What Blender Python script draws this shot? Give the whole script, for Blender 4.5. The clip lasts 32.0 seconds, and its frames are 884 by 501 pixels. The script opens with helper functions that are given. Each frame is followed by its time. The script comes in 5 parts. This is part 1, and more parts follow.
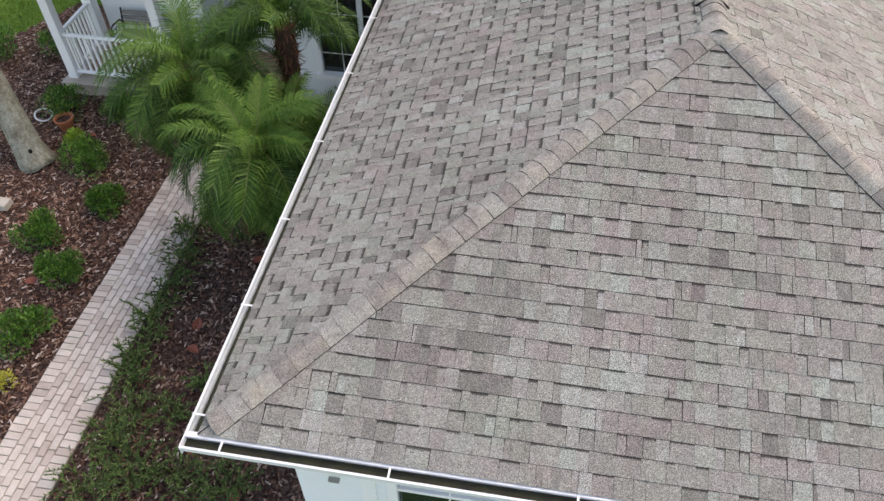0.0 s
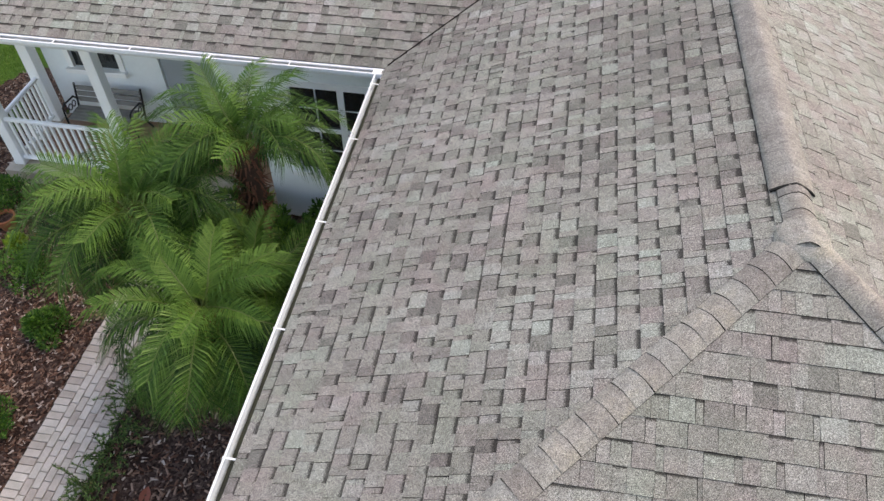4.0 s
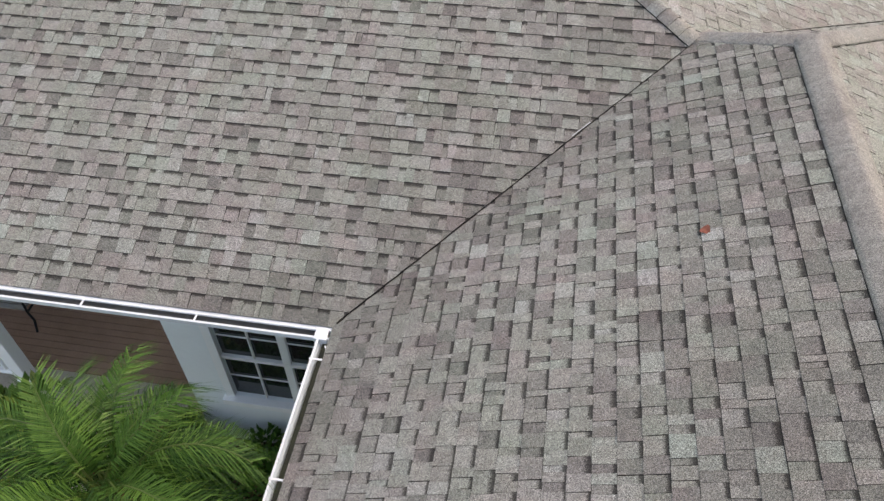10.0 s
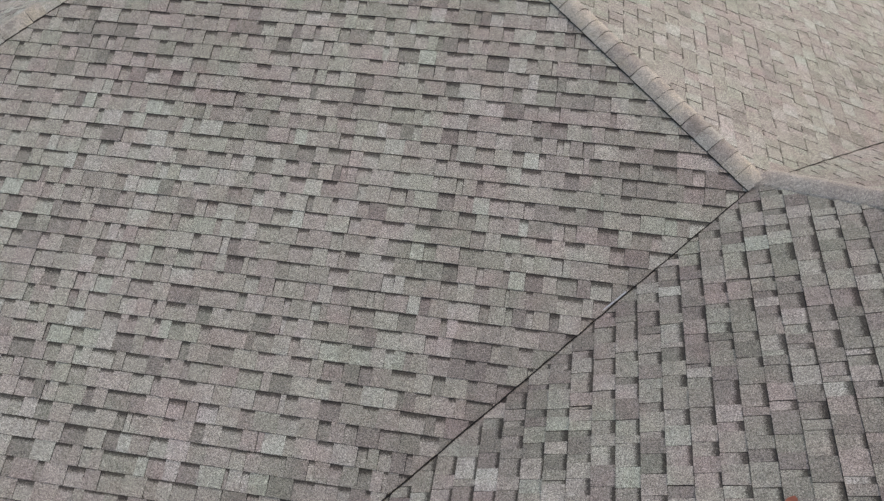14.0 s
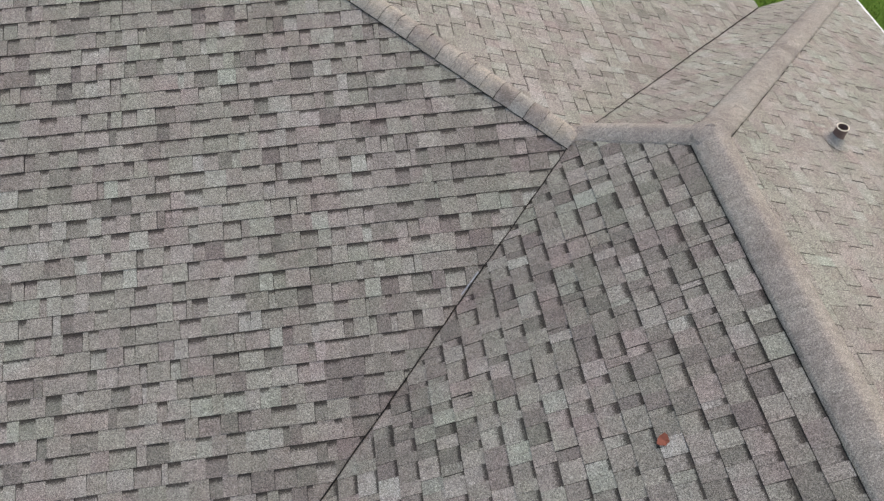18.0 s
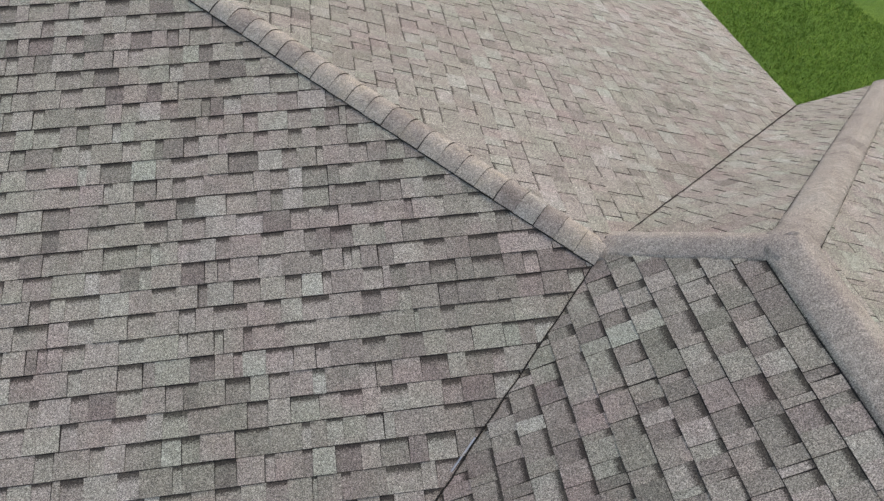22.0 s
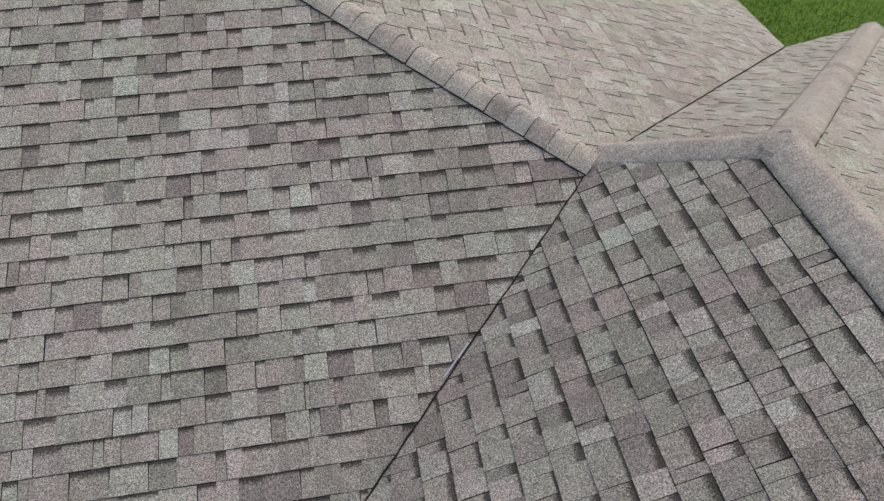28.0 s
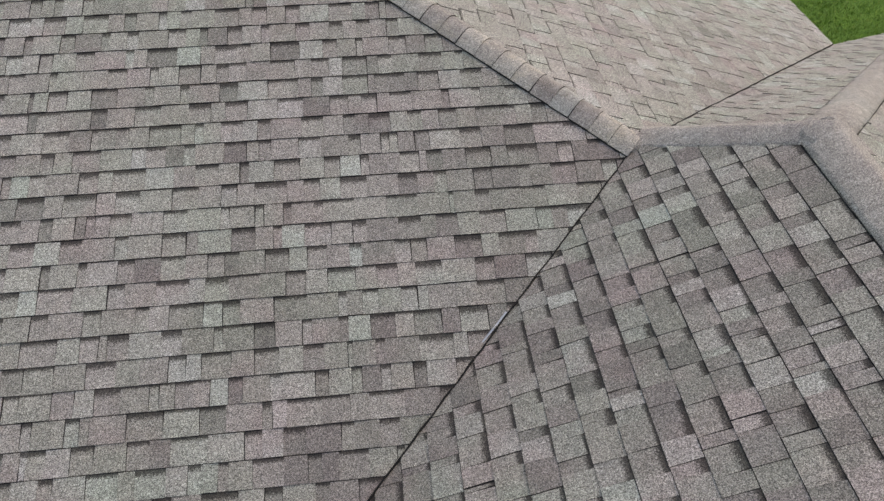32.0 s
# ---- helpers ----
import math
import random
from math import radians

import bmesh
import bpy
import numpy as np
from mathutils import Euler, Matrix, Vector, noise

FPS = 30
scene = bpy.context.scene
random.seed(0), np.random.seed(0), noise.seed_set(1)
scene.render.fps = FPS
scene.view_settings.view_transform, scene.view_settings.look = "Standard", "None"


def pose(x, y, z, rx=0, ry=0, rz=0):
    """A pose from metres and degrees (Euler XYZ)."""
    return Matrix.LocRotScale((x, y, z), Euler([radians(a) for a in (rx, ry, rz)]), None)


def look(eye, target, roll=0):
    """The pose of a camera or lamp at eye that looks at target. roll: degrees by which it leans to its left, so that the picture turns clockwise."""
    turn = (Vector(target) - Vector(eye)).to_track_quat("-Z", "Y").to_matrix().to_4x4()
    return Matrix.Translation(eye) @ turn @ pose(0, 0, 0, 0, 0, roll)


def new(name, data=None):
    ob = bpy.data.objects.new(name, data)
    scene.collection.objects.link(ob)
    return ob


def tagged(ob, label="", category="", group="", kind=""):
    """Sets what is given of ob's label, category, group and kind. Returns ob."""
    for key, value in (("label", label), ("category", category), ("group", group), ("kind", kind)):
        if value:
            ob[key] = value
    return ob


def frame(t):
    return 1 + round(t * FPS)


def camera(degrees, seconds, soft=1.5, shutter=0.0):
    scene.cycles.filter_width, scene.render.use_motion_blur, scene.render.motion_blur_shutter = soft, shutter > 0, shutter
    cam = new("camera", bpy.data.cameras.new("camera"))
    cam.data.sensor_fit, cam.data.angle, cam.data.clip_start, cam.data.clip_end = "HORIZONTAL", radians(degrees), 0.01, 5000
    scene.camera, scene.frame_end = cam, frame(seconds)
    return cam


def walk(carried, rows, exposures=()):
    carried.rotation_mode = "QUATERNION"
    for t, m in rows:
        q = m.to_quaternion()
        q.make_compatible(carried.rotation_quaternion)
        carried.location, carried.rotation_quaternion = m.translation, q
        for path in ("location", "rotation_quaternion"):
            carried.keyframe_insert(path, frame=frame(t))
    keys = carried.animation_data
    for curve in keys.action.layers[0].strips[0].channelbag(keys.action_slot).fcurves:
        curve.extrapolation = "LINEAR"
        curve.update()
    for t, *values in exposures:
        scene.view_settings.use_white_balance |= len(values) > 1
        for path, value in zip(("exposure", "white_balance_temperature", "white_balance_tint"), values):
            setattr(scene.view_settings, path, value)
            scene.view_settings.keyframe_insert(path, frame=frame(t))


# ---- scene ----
cam = camera(62.28, 32.0, 1.46)


def shot(x, y, z, yaw, pitch, roll):
    return pose(x, y, z, 90 + pitch, 0, yaw) @ pose(0, 0, 0, 0, 0, roll)


walk(cam, [
    (0.0, shot(2.283, -2.413, 7.921, 9.36, -47.34, -0.06)),
    (0.5, shot(2.235, -2.238, 7.929, 9.38, -47.38, -0.09)),
    (1.0, shot(2.176, -1.952, 7.944, 9.38, -47.41, -0.11)),
    (1.5, shot(2.108, -1.597, 7.944, 9.39, -47.40, -0.10)),
    (2.0, shot(2.056, -1.225, 7.944, 9.40, -47.41, -0.09)),
    (2.5, shot(2.019, -0.871, 7.959, 9.39, -47.46, -0.07)),
    (3.0, shot(1.988, -0.540, 7.973, 9.38, -47.48, -0.05)),
    (3.5, shot(1.952, -0.223, 7.977, 9.38, -47.50, -0.05)),
    (5.5, shot(1.896, 0.930, 7.877, 8.96, -47.12, 0.02)),
    (6.0, shot(1.870, 1.182, 7.876, 8.97, -47.09, 0.04)),
    (6.5, shot(1.832, 1.481, 7.862, 8.98, -47.05, 0.06)),
    (7.0, shot(1.793, 1.798, 7.856, 9.01, -47.02, 0.04)),
    (7.5, shot(1.747, 2.155, 7.843, 9.01, -47.02, 0.02)),
    (8.0, shot(1.707, 2.513, 7.841, 9.01, -47.06, 0.00)),
    (8.5, shot(1.663, 2.889, 7.850, 9.02, -47.10, -0.01)),
    (9.0, shot(1.615, 3.243, 7.851, 9.03, -47.16, -0.05)),
    (9.5, shot(1.557, 3.629, 7.850, 9.05, -47.25, -0.09)),
    (10.0, shot(1.492, 4.053, 7.847, 9.08, -47.28, -0.10)),
    (10.5, shot(1.437, 4.438, 7.856, 9.08, -47.29, -0.12)),
    (11.0, shot(1.390, 4.779, 7.873, 9.13, -47.35, -0.12)),
    (11.5, shot(1.338, 5.076, 7.884, 9.13, -47.42, -0.15)),
    (12.0, shot(1.288, 5.370, 7.892, 9.13, -47.48, -0.15)),
    (12.5, shot(1.250, 5.635, 7.882, 9.15, -47.53, -0.14)),
    (13.0, shot(1.214, 5.872, 7.883, 9.19, -47.57, -0.11)),
    (13.5, shot(1.194, 5.995, 7.883, 9.24, -47.61, -0.08)),
    (15.5, shot(1.184, 6.428, 8.120, 4.77, -52.57, -0.06)),
    (16.0, shot(1.213, 6.451, 8.128, 1.06, -52.55, -0.05)),
    (16.5, shot(1.246, 6.471, 8.134, -2.22, -52.49, -0.02)),
    (17.0, shot(1.267, 6.493, 8.146, -5.07, -52.44, 0.01)),
    (17.5, shot(1.257, 6.476, 8.157, -6.98, -52.41, 0.04)),
    (18.0, shot(1.232, 6.447, 8.175, -8.58, -52.43, 0.07)),
    (18.5, shot(1.197, 6.449, 8.181, -8.81, -52.43, 0.09)),
    (19.0, shot(1.209, 6.574, 8.023, -8.65, -52.56, 0.06)),
    (19.5, shot(1.247, 6.736, 7.848, -8.60, -52.98, 0.07)),
    (20.0, shot(1.306, 6.914, 7.688, -8.50, -52.46, 0.07)),
    (20.5, shot(1.360, 7.076, 7.534, -8.50, -50.34, 0.08)),
    (21.0, shot(1.408, 7.228, 7.383, -8.47, -47.82, 0.08)),
    (21.5, shot(1.464, 7.364, 7.236, -8.43, -45.40, 0.12)),
    (22.0, shot(1.488, 7.499, 7.113, -8.56, -43.36, 0.16)),
    (22.5, shot(1.503, 7.641, 6.982, -8.61, -43.36, 0.19)),
    (23.0, shot(1.511, 7.787, 6.872, -8.57, -43.39, 0.13)),
    (23.5, shot(1.503, 7.834, 6.844, -8.36, -43.43, 0.00)),
    (24.0, shot(1.499, 7.831, 6.831, -8.33, -43.45, -0.06)),
    (24.5, shot(1.500, 7.831, 6.777, -8.37, -43.47, -0.07)),
    (26.5, shot(1.407, 7.698, 6.773, -8.66, -43.86, 0.06)),
    (27.0, shot(1.407, 7.559, 6.764, -8.75, -43.90, 0.06)),
    (27.5, shot(1.430, 7.397, 6.752, -9.60, -43.99, 0.10)),
    (28.0, shot(1.434, 7.234, 6.740, -9.78, -44.10, 0.13)),
    (28.5, shot(1.425, 7.110, 6.739, -9.86, -44.20, 0.18)),
    (29.0, shot(1.417, 7.044, 6.736, -9.93, -44.28, 0.21)),
    (29.5, shot(1.435, 7.011, 6.729, -9.94, -44.34, 0.21)),
    (30.0, shot(1.494, 7.015, 6.731, -11.03, -44.37, 0.19)),
    (30.5, shot(1.499, 7.025, 6.731, -11.16, -44.39, 0.19)),
    (31.0, shot(1.480, 7.036, 6.742, -10.36, -44.40, 0.17)),
    (31.5, shot(1.409, 7.039, 6.745, -8.40, -44.41, 0.11)),
    (32.0, shot(1.357, 7.041, 6.745, -6.15, -44.41, -0.02)),
], [(0.0, 1.53, 8480, 18), (3.5, 1.61, 8520, 17), (6.0, 1.54, 8600, 16), (9.0, 1.51, 8650, 15.5), (13.5, 1.3, 8800, 16), (15.5, 1.28, 8650, 16), (19.0, 1.25, 8650, 16), (32.0, 1.28, 8600, 16)])

# ---- light ----
world = bpy.data.worlds.new("sky")
scene.world = world
world.use_nodes = True
wn = world.node_tree.nodes
sky = wn.new("ShaderNodeTexSky")
sky.sky_type, sky.sun_disc = "NISHITA", False
sky.sun_elevation, sky.sun_rotation = radians(54), radians(53)
sky.air_density, sky.dust_density, sky.ozone_density = 1.0, 1.0, 0.6
wn["Background"].inputs["Strength"].default_value = 0.15
world.node_tree.links.new(sky.outputs[0], wn["Background"].inputs["Color"])
sun = new("sun", bpy.data.lights.new("sun", "SUN"))
sun.data.energy, sun.data.angle, sun.data.color = 0.6, radians(60), (0.985, 0.948, 0.86)
sun.matrix_world = look((6.1, 4.6, 10.5), (0, 0, 0))

# ---- materials ----


class Graph:
    """A short way to write node materials."""

    def __init__(self, name, roughness=0.9, metallic=0.0, specular=0.3):
        self.m = bpy.data.materials.new(name)
        self.m.use_nodes = True
        self.t = self.m.node_tree
        self.b = self.t.nodes["Principled BSDF"]
        self.b.inputs["Roughness"].default_value = roughness
        self.b.inputs["Metallic"].default_value = metallic
        self.b.inputs["Specular IOR Level"].default_value = specular
        self.co = self.t.nodes.new("ShaderNodeNewGeometry").outputs["Position"]

    def put(self, node, key, value):
        if value is None:
            return
        if isinstance(value, bpy.types.NodeSocket):
            self.t.links.new(value, node.inputs[key])
        else:
            node.inputs[key].default_value = value

    def noise(self, scale, detail=3.0, rough=0.55, co=None, stretch=None, out="Fac"):
        n = self.t.nodes.new("ShaderNodeTexNoise")
        co = co or self.co
        if stretch:
            mp = self.t.nodes.new("ShaderNodeMapping")
            self.put(mp, "Vector", co)
            mp.inputs["Scale"].default_value = stretch
            co = mp.outputs[0]
        self.put(n, "Vector", co)
        n.inputs["Scale"].default_value, n.inputs["Detail"].default_value, n.inputs["Roughness"].default_value = scale, detail, rough
        return n.outputs[out]

    def voronoi(self, scale, out="Color", co=None):
        n = self.t.nodes.new("ShaderNodeTexVoronoi")
        self.put(n, "Vector", co or self.co)
        n.inputs["Scale"].default_value = scale
        return n.outputs[out]

    def ramp(self, fac, stops):
        n = self.t.nodes.new("ShaderNodeValToRGB")
        self.put(n, "Fac", fac)
        els = n.color_ramp.elements
        while len(els) < len(stops):
            els.new(0.5)
        for e, (p, c) in zip(els, stops):
            e.position = p
            e.color = (*c, 1) if len(c) == 3 else c
        return n.outputs[0]

    def mix(self, fac, a, b, kind="MIX"):
        n = self.t.nodes.new("ShaderNodeMix")
        n.data_type, n.blend_type = "RGBA", kind
        self.put(n, 0, fac)
        self.put(n, 6, (*a, 1) if isinstance(a, tuple) else a)
        self.put(n, 7, (*b, 1) if isinstance(b, tuple) else b)
        return n.outputs[2]

    def math(self, op, a, b=None):
        n = self.t.nodes.new("ShaderNodeMath")
        n.operation = op
        self.put(n, 0, a)
        self.put(n, 1, b)
        return n.outputs[0]

    def rnd(self):
        """One random number for each loose piece, whether it is an object of its own or an island of a joined mesh."""
        g = self.t.nodes.new("ShaderNodeNewGeometry").outputs["Random Per Island"]
        o = self.t.nodes.new("ShaderNodeObjectInfo").outputs["Random"]
        return self.math("FRACT", self.math("ADD", g, self.math("MULTIPLY", o, 7.13)))

    def bump(self, height, strength, distance):
        n = self.t.nodes.new("ShaderNodeBump")
        self.put(n, "Height", height)
        n.inputs["Strength"].default_value, n.inputs["Distance"].default_value = strength, distance
        self.t.links.new(n.outputs[0], self.b.inputs["Normal"])

    def done(self, colour):
        self.put(self.b, "Base Color", (*colour, 1) if isinstance(colour, tuple) else colour)
        return self.m


def grey(v):
    return (v, v, v)


def granules(g, base, soft=1.0):
    """Speckle of crushed stone in three sizes over a base colour."""
    base = g.mix(0.85 * soft, base, g.ramp(g.voronoi(260.0), [(0.0, grey(0.3)), (0.3, grey(0.8)), (0.7, grey(1.12)), (0.9, grey(1.5)), (1.0, grey(2.3))]), "MULTIPLY")
    base = g.mix(1.0 * soft, base, g.ramp(g.noise(170.0, 2.0, 0.85), [(0.38, grey(0.3)), (0.5, grey(1.0)), (0.62, grey(1.85))]), "MULTIPLY")
    base = g.mix(0.45 * soft, base, g.ramp(g.noise(80.0, 2.0, 0.8), [(0.38, grey(0.55)), (0.5, grey(1.0)), (0.62, grey(1.45))]), "MULTIPLY")
    return g.mix(0.5, base, g.ramp(g.noise(14.0, 4.0, 0.65), [(0.3, grey(0.72)), (0.6, grey(1.1))]), "MULTIPLY")


def granule_material(name, stops):
    """One blend of granules: its range of tones from tab to tab, patchy hue, stains, speckle, and a printed shadow
    band, shade put into the colour, that fades down from a tab's head.
    """
    g = Graph(name, 0.82, specular=0.3)
    cluster = g.noise(0.75, 3.0, 0.6)
    tone = g.math("ADD", g.rnd(), g.math("MULTIPLY", g.math("SUBTRACT", cluster, 0.5), 0.8))
    base = g.ramp(tone, stops)
    cast = g.math("FRACT", g.math("MULTIPLY", g.rnd(), 17.3))
    base = g.mix(1.0, base, g.ramp(cast, [(0.0, (1.03, 0.98, 1.008)), (0.35, (1.01, 0.99, 1.0)), (0.7, (0.99, 1.004, 0.985)), (1.0, (0.968, 1.01, 0.985))]), "MULTIPLY")
    hue = g.noise(2.3, 2.0, stretch=(1.0, 1.3, 1.0))
    base = g.mix(g.ramp(hue, [(0.5, grey(0)), (0.66, grey(1))]), base, (1.025, 0.955, 0.975), "MULTIPLY")
    green = g.noise(1.6, 2.0)
    base = g.mix(g.ramp(green, [(0.45, grey(0)), (0.65, grey(1))]), base, (0.96, 1.0, 0.965), "MULTIPLY")
    blotch = g.noise(0.5, 4.0, 0.65)
    base = g.mix(g.ramp(blotch, [(0.45, grey(0)), (0.7, grey(0.8))]), base, (0.8, 0.78, 0.775), "MULTIPLY")
    # Printed shadow band: shade put into the colour at each tab's head.
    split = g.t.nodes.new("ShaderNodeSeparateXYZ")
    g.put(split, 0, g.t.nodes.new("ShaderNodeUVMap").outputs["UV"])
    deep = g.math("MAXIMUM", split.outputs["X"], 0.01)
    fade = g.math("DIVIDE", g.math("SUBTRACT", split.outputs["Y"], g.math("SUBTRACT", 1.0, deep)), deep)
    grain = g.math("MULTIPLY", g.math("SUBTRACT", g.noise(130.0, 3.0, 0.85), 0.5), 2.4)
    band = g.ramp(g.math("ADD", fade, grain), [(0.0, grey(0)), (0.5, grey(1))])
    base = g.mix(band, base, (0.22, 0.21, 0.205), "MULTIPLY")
    base = granules(g, base, 0.9)
    g.bump(g.math("ADD", g.noise(300.0, 2.0, 0.8), g.math("MULTIPLY", g.noise(40.0, 2.0), 0.6)), 0.7, 0.004)
    return g.done(base)


SHINGLE = granule_material("light_blend_granules", [(0.0, (0.224, 0.212, 0.188)), (0.35, (0.249, 0.238, 0.210)), (0.7, (0.265, 0.257, 0.227)), (0.9, (0.277, 0.278, 0.247)), (1.0, (0.298, 0.306, 0.275))])
# Darker copy of the light granules, favouring recessed tabs: shade put into colour.
DEEP = granule_material("shaded_granules", [(0.0, (0.162, 0.153, 0.137)), (0.4, (0.198, 0.189, 0.167)), (0.8, (0.236, 0.228, 0.200)), (1.0, (0.255, 0.256, 0.227))])
ASPHALT = Graph("asphalt_edge_and_shadow_line", 0.9, specular=0.2).done((0.024, 0.021, 0.020))


def cap_material():
    g = Graph("cap_granules", 0.85, specular=0.25)
    base = g.ramp(g.rnd(), [(0.0, (0.222, 0.200, 0.182)), (0.3, (0.288, 0.264, 0.232)), (0.55, (0.318, 0.296, 0.260)), (0.8, (0.288, 0.282, 0.257)), (1.0, (0.318, 0.284, 0.240))])
    base = g.mix(0.85, base, g.ramp(g.noise(4.5, 4.0, 0.7), [(0.3, (0.62, 0.59, 0.58)), (0.52, grey(1.0)), (0.72, (1.10, 1.07, 0.96))]), "MULTIPLY")
    base = granules(g, base, 0.7)
    g.bump(g.noise(260.0, 2.0, 0.8), 0.7, 0.004)
    return g.done(base)


CAP = cap_material()


def plain(name, colour, roughness=0.5, vary=0.12, scale=3.0, metallic=0.0, dirt=(0.6, 0.57, 0.5), fine=0.002, specular=0.3):
    g = Graph(name, roughness, metallic, specular)
    stain = g.ramp(g.noise(scale, 5.0, 0.65), [(0.35, grey(0)), (0.8, grey(1))])
    base = g.mix(g.math("MULTIPLY", stain, vary * 2), colour, tuple(c * d for c, d in zip(colour, dirt)))
    base = g.mix(vary, base, g.ramp(g.noise(scale * 14, 3.0), [(0.3, grey(0.6)), (0.7, grey(1.2))]), "MULTIPLY")
    g.bump(g.noise(scale * 30, 3.0), 0.25, fine)
    return g.done(base)


WHITE = plain("white_gutter_paint", (0.78, 0.79, 0.79), 0.4, 0.16, 2.2, dirt=(0.62, 0.62, 0.6))
# greyer and cooler than WHITE, with stronger stains
COOL_GREY = plain("cool_grey_gutter_paint", (0.52, 0.585, 0.61), 0.5, 0.22, 6.0, dirt=(0.6, 0.61, 0.62))
TRIM = plain("white_trim_paint", (0.89, 0.90, 0.905), 0.5, 0.04, 2.0)
STUCCO = plain("pale_blue_stucco", (0.83, 0.875, 0.895), 0.85, 0.05, 1.3, dirt=(0.8, 0.82, 0.84), fine=0.004)
SLUDGE_SHADE = plain("gutter_sludge_and_shade", (0.030, 0.030, 0.022), 0.85, 0.4, 9.0, dirt=(2.2, 2.4, 1.5), fine=0.01)
GRIT = plain("gutter_grit", (0.16, 0.155, 0.145), 0.9, 0.4, 14.0, fine=0.01)
WOOD_DECK = plain("dark_deck_wood", (0.36, 0.215, 0.155), 0.75, 0.3, 4.0)
SLAB = plain("grey_beige_slab", (0.47, 0.41, 0.34), 0.9, 0.3, 5.0)
METAL = plain("valley_metal", (0.5, 0.5, 0.5), 0.35, 0.2, 6.0, metallic=0.9)
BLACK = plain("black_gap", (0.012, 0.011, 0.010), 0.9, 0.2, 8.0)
IRON = plain("black_cast_iron", (0.015, 0.015, 0.016), 0.45, 0.2, 8.0)
GREYWOOD = plain("weathered_grey_wood", (0.30, 0.29, 0.275), 0.85, 0.35, 9.0)
PVC = plain("aged_cream_pvc", (0.84, 0.76, 0.61), 0.6, 0.22, 7.0)
RUSTY = plain("brown_pipe", (0.20, 0.135, 0.12), 0.8, 0.4, 12.0)
TERRACOTTA = plain("terracotta", (0.42, 0.15, 0.075), 0.85, 0.3, 9.0)
STONE = plain("pale_stone", (0.50, 0.46, 0.40), 0.9, 0.3, 7.0, fine=0.006)
GLASS = Graph("dark_window_glass", 0.05, specular=0.9).done((0.02, 0.024, 0.023))

# ---- helpers for building ----
up = Vector((0, 0, 1))


def mesh(name, verts, faces, mats, smooth=False, index=None):
    me = bpy.data.meshes.new(name)
    me.from_pydata([tuple(v) for v in verts], [], faces)
    for m in mats if isinstance(mats, (list, tuple)) else [mats]:
        me.materials.append(m)
    if index:
        me.polygons.foreach_set("material_index", index)
    if smooth:
        me.polygons.foreach_set("use_smooth", [True] * len(me.polygons))
    me.update()
    return me


def part(name, me, parent=None, label="", at=None):
    ob = new(name, me)
    if at is not None:
        ob.matrix_basis = at
    if parent is not None:
        ob.parent = parent
    if label:
        tagged(ob, label)
    return ob


def box_data(lo, hi, bevel=0.0):
    """Verts and faces of a box between two corners, with its edges cut off by bevel."""
    bm = bmesh.new()
    bmesh.ops.create_cube(bm, size=1.0)
    lo, hi = Vector(lo), Vector(hi)
    for v in bm.verts:
        v.co = Vector([l + (h - l) * (c + 0.5) for l, h, c in zip(lo, hi, v.co)])
    if bevel:
        bmesh.ops.bevel(bm, geom=bm.edges[:], offset=bevel, segments=2, affect="EDGES", profile=0.6)
    return bm


def from_bm(name, bm, mat, smooth=False):
    me = bpy.data.meshes.new(name)
    bmesh.ops.recalc_face_normals(bm, faces=bm.faces[:])
    bm.to_mesh(me)
    bm.free()
    me.materials.append(mat)
    if smooth:
        me.polygons.foreach_set("use_smooth", [True] * len(me.polygons))
    return me


def block(name, lo, hi, mat, parent=None, label="", bevel=0.004):
    return part(name, from_bm(name, box_data(lo, hi, bevel), mat), parent, label)


def sweep(path, section, closed_section=True, caps=True, frame_up=up):
    """A section of (side, height) pairs swept along a path with mitred corners."""
    path = [Vector(p) for p in path]
    verts, faces, n = [], [], len(section)
    for i, p in enumerate(path):
        a = (p - path[i - 1]).normalized() if i else None
        b = (path[i + 1] - p).normalized() if i + 1 < len(path) else None
        d = (a + b).normalized() if a and b else (a or b)
        side = d.cross(frame_up).normalized()
        grow = 1.0
        if a and b:
            s1 = a.cross(frame_up).normalized()
            grow = 1.0 / max(0.3, side.dot(s1))
        top = side.cross(d).normalized()
        for s, h in section:
            verts.append(p + side * s * grow + top * h)
    m = n if closed_section else n - 1
    for i in range(len(path) - 1):
        for k in range(m):
            k2 = (k + 1) % n
            faces.append((i * n + k, i * n + k2, (i + 1) * n + k2, (i + 1) * n + k))
    if caps and closed_section:
        faces.append(tuple(range(n)))
        faces.append(tuple(range(len(verts) - n, len(verts)))[::-1])
    return verts, faces


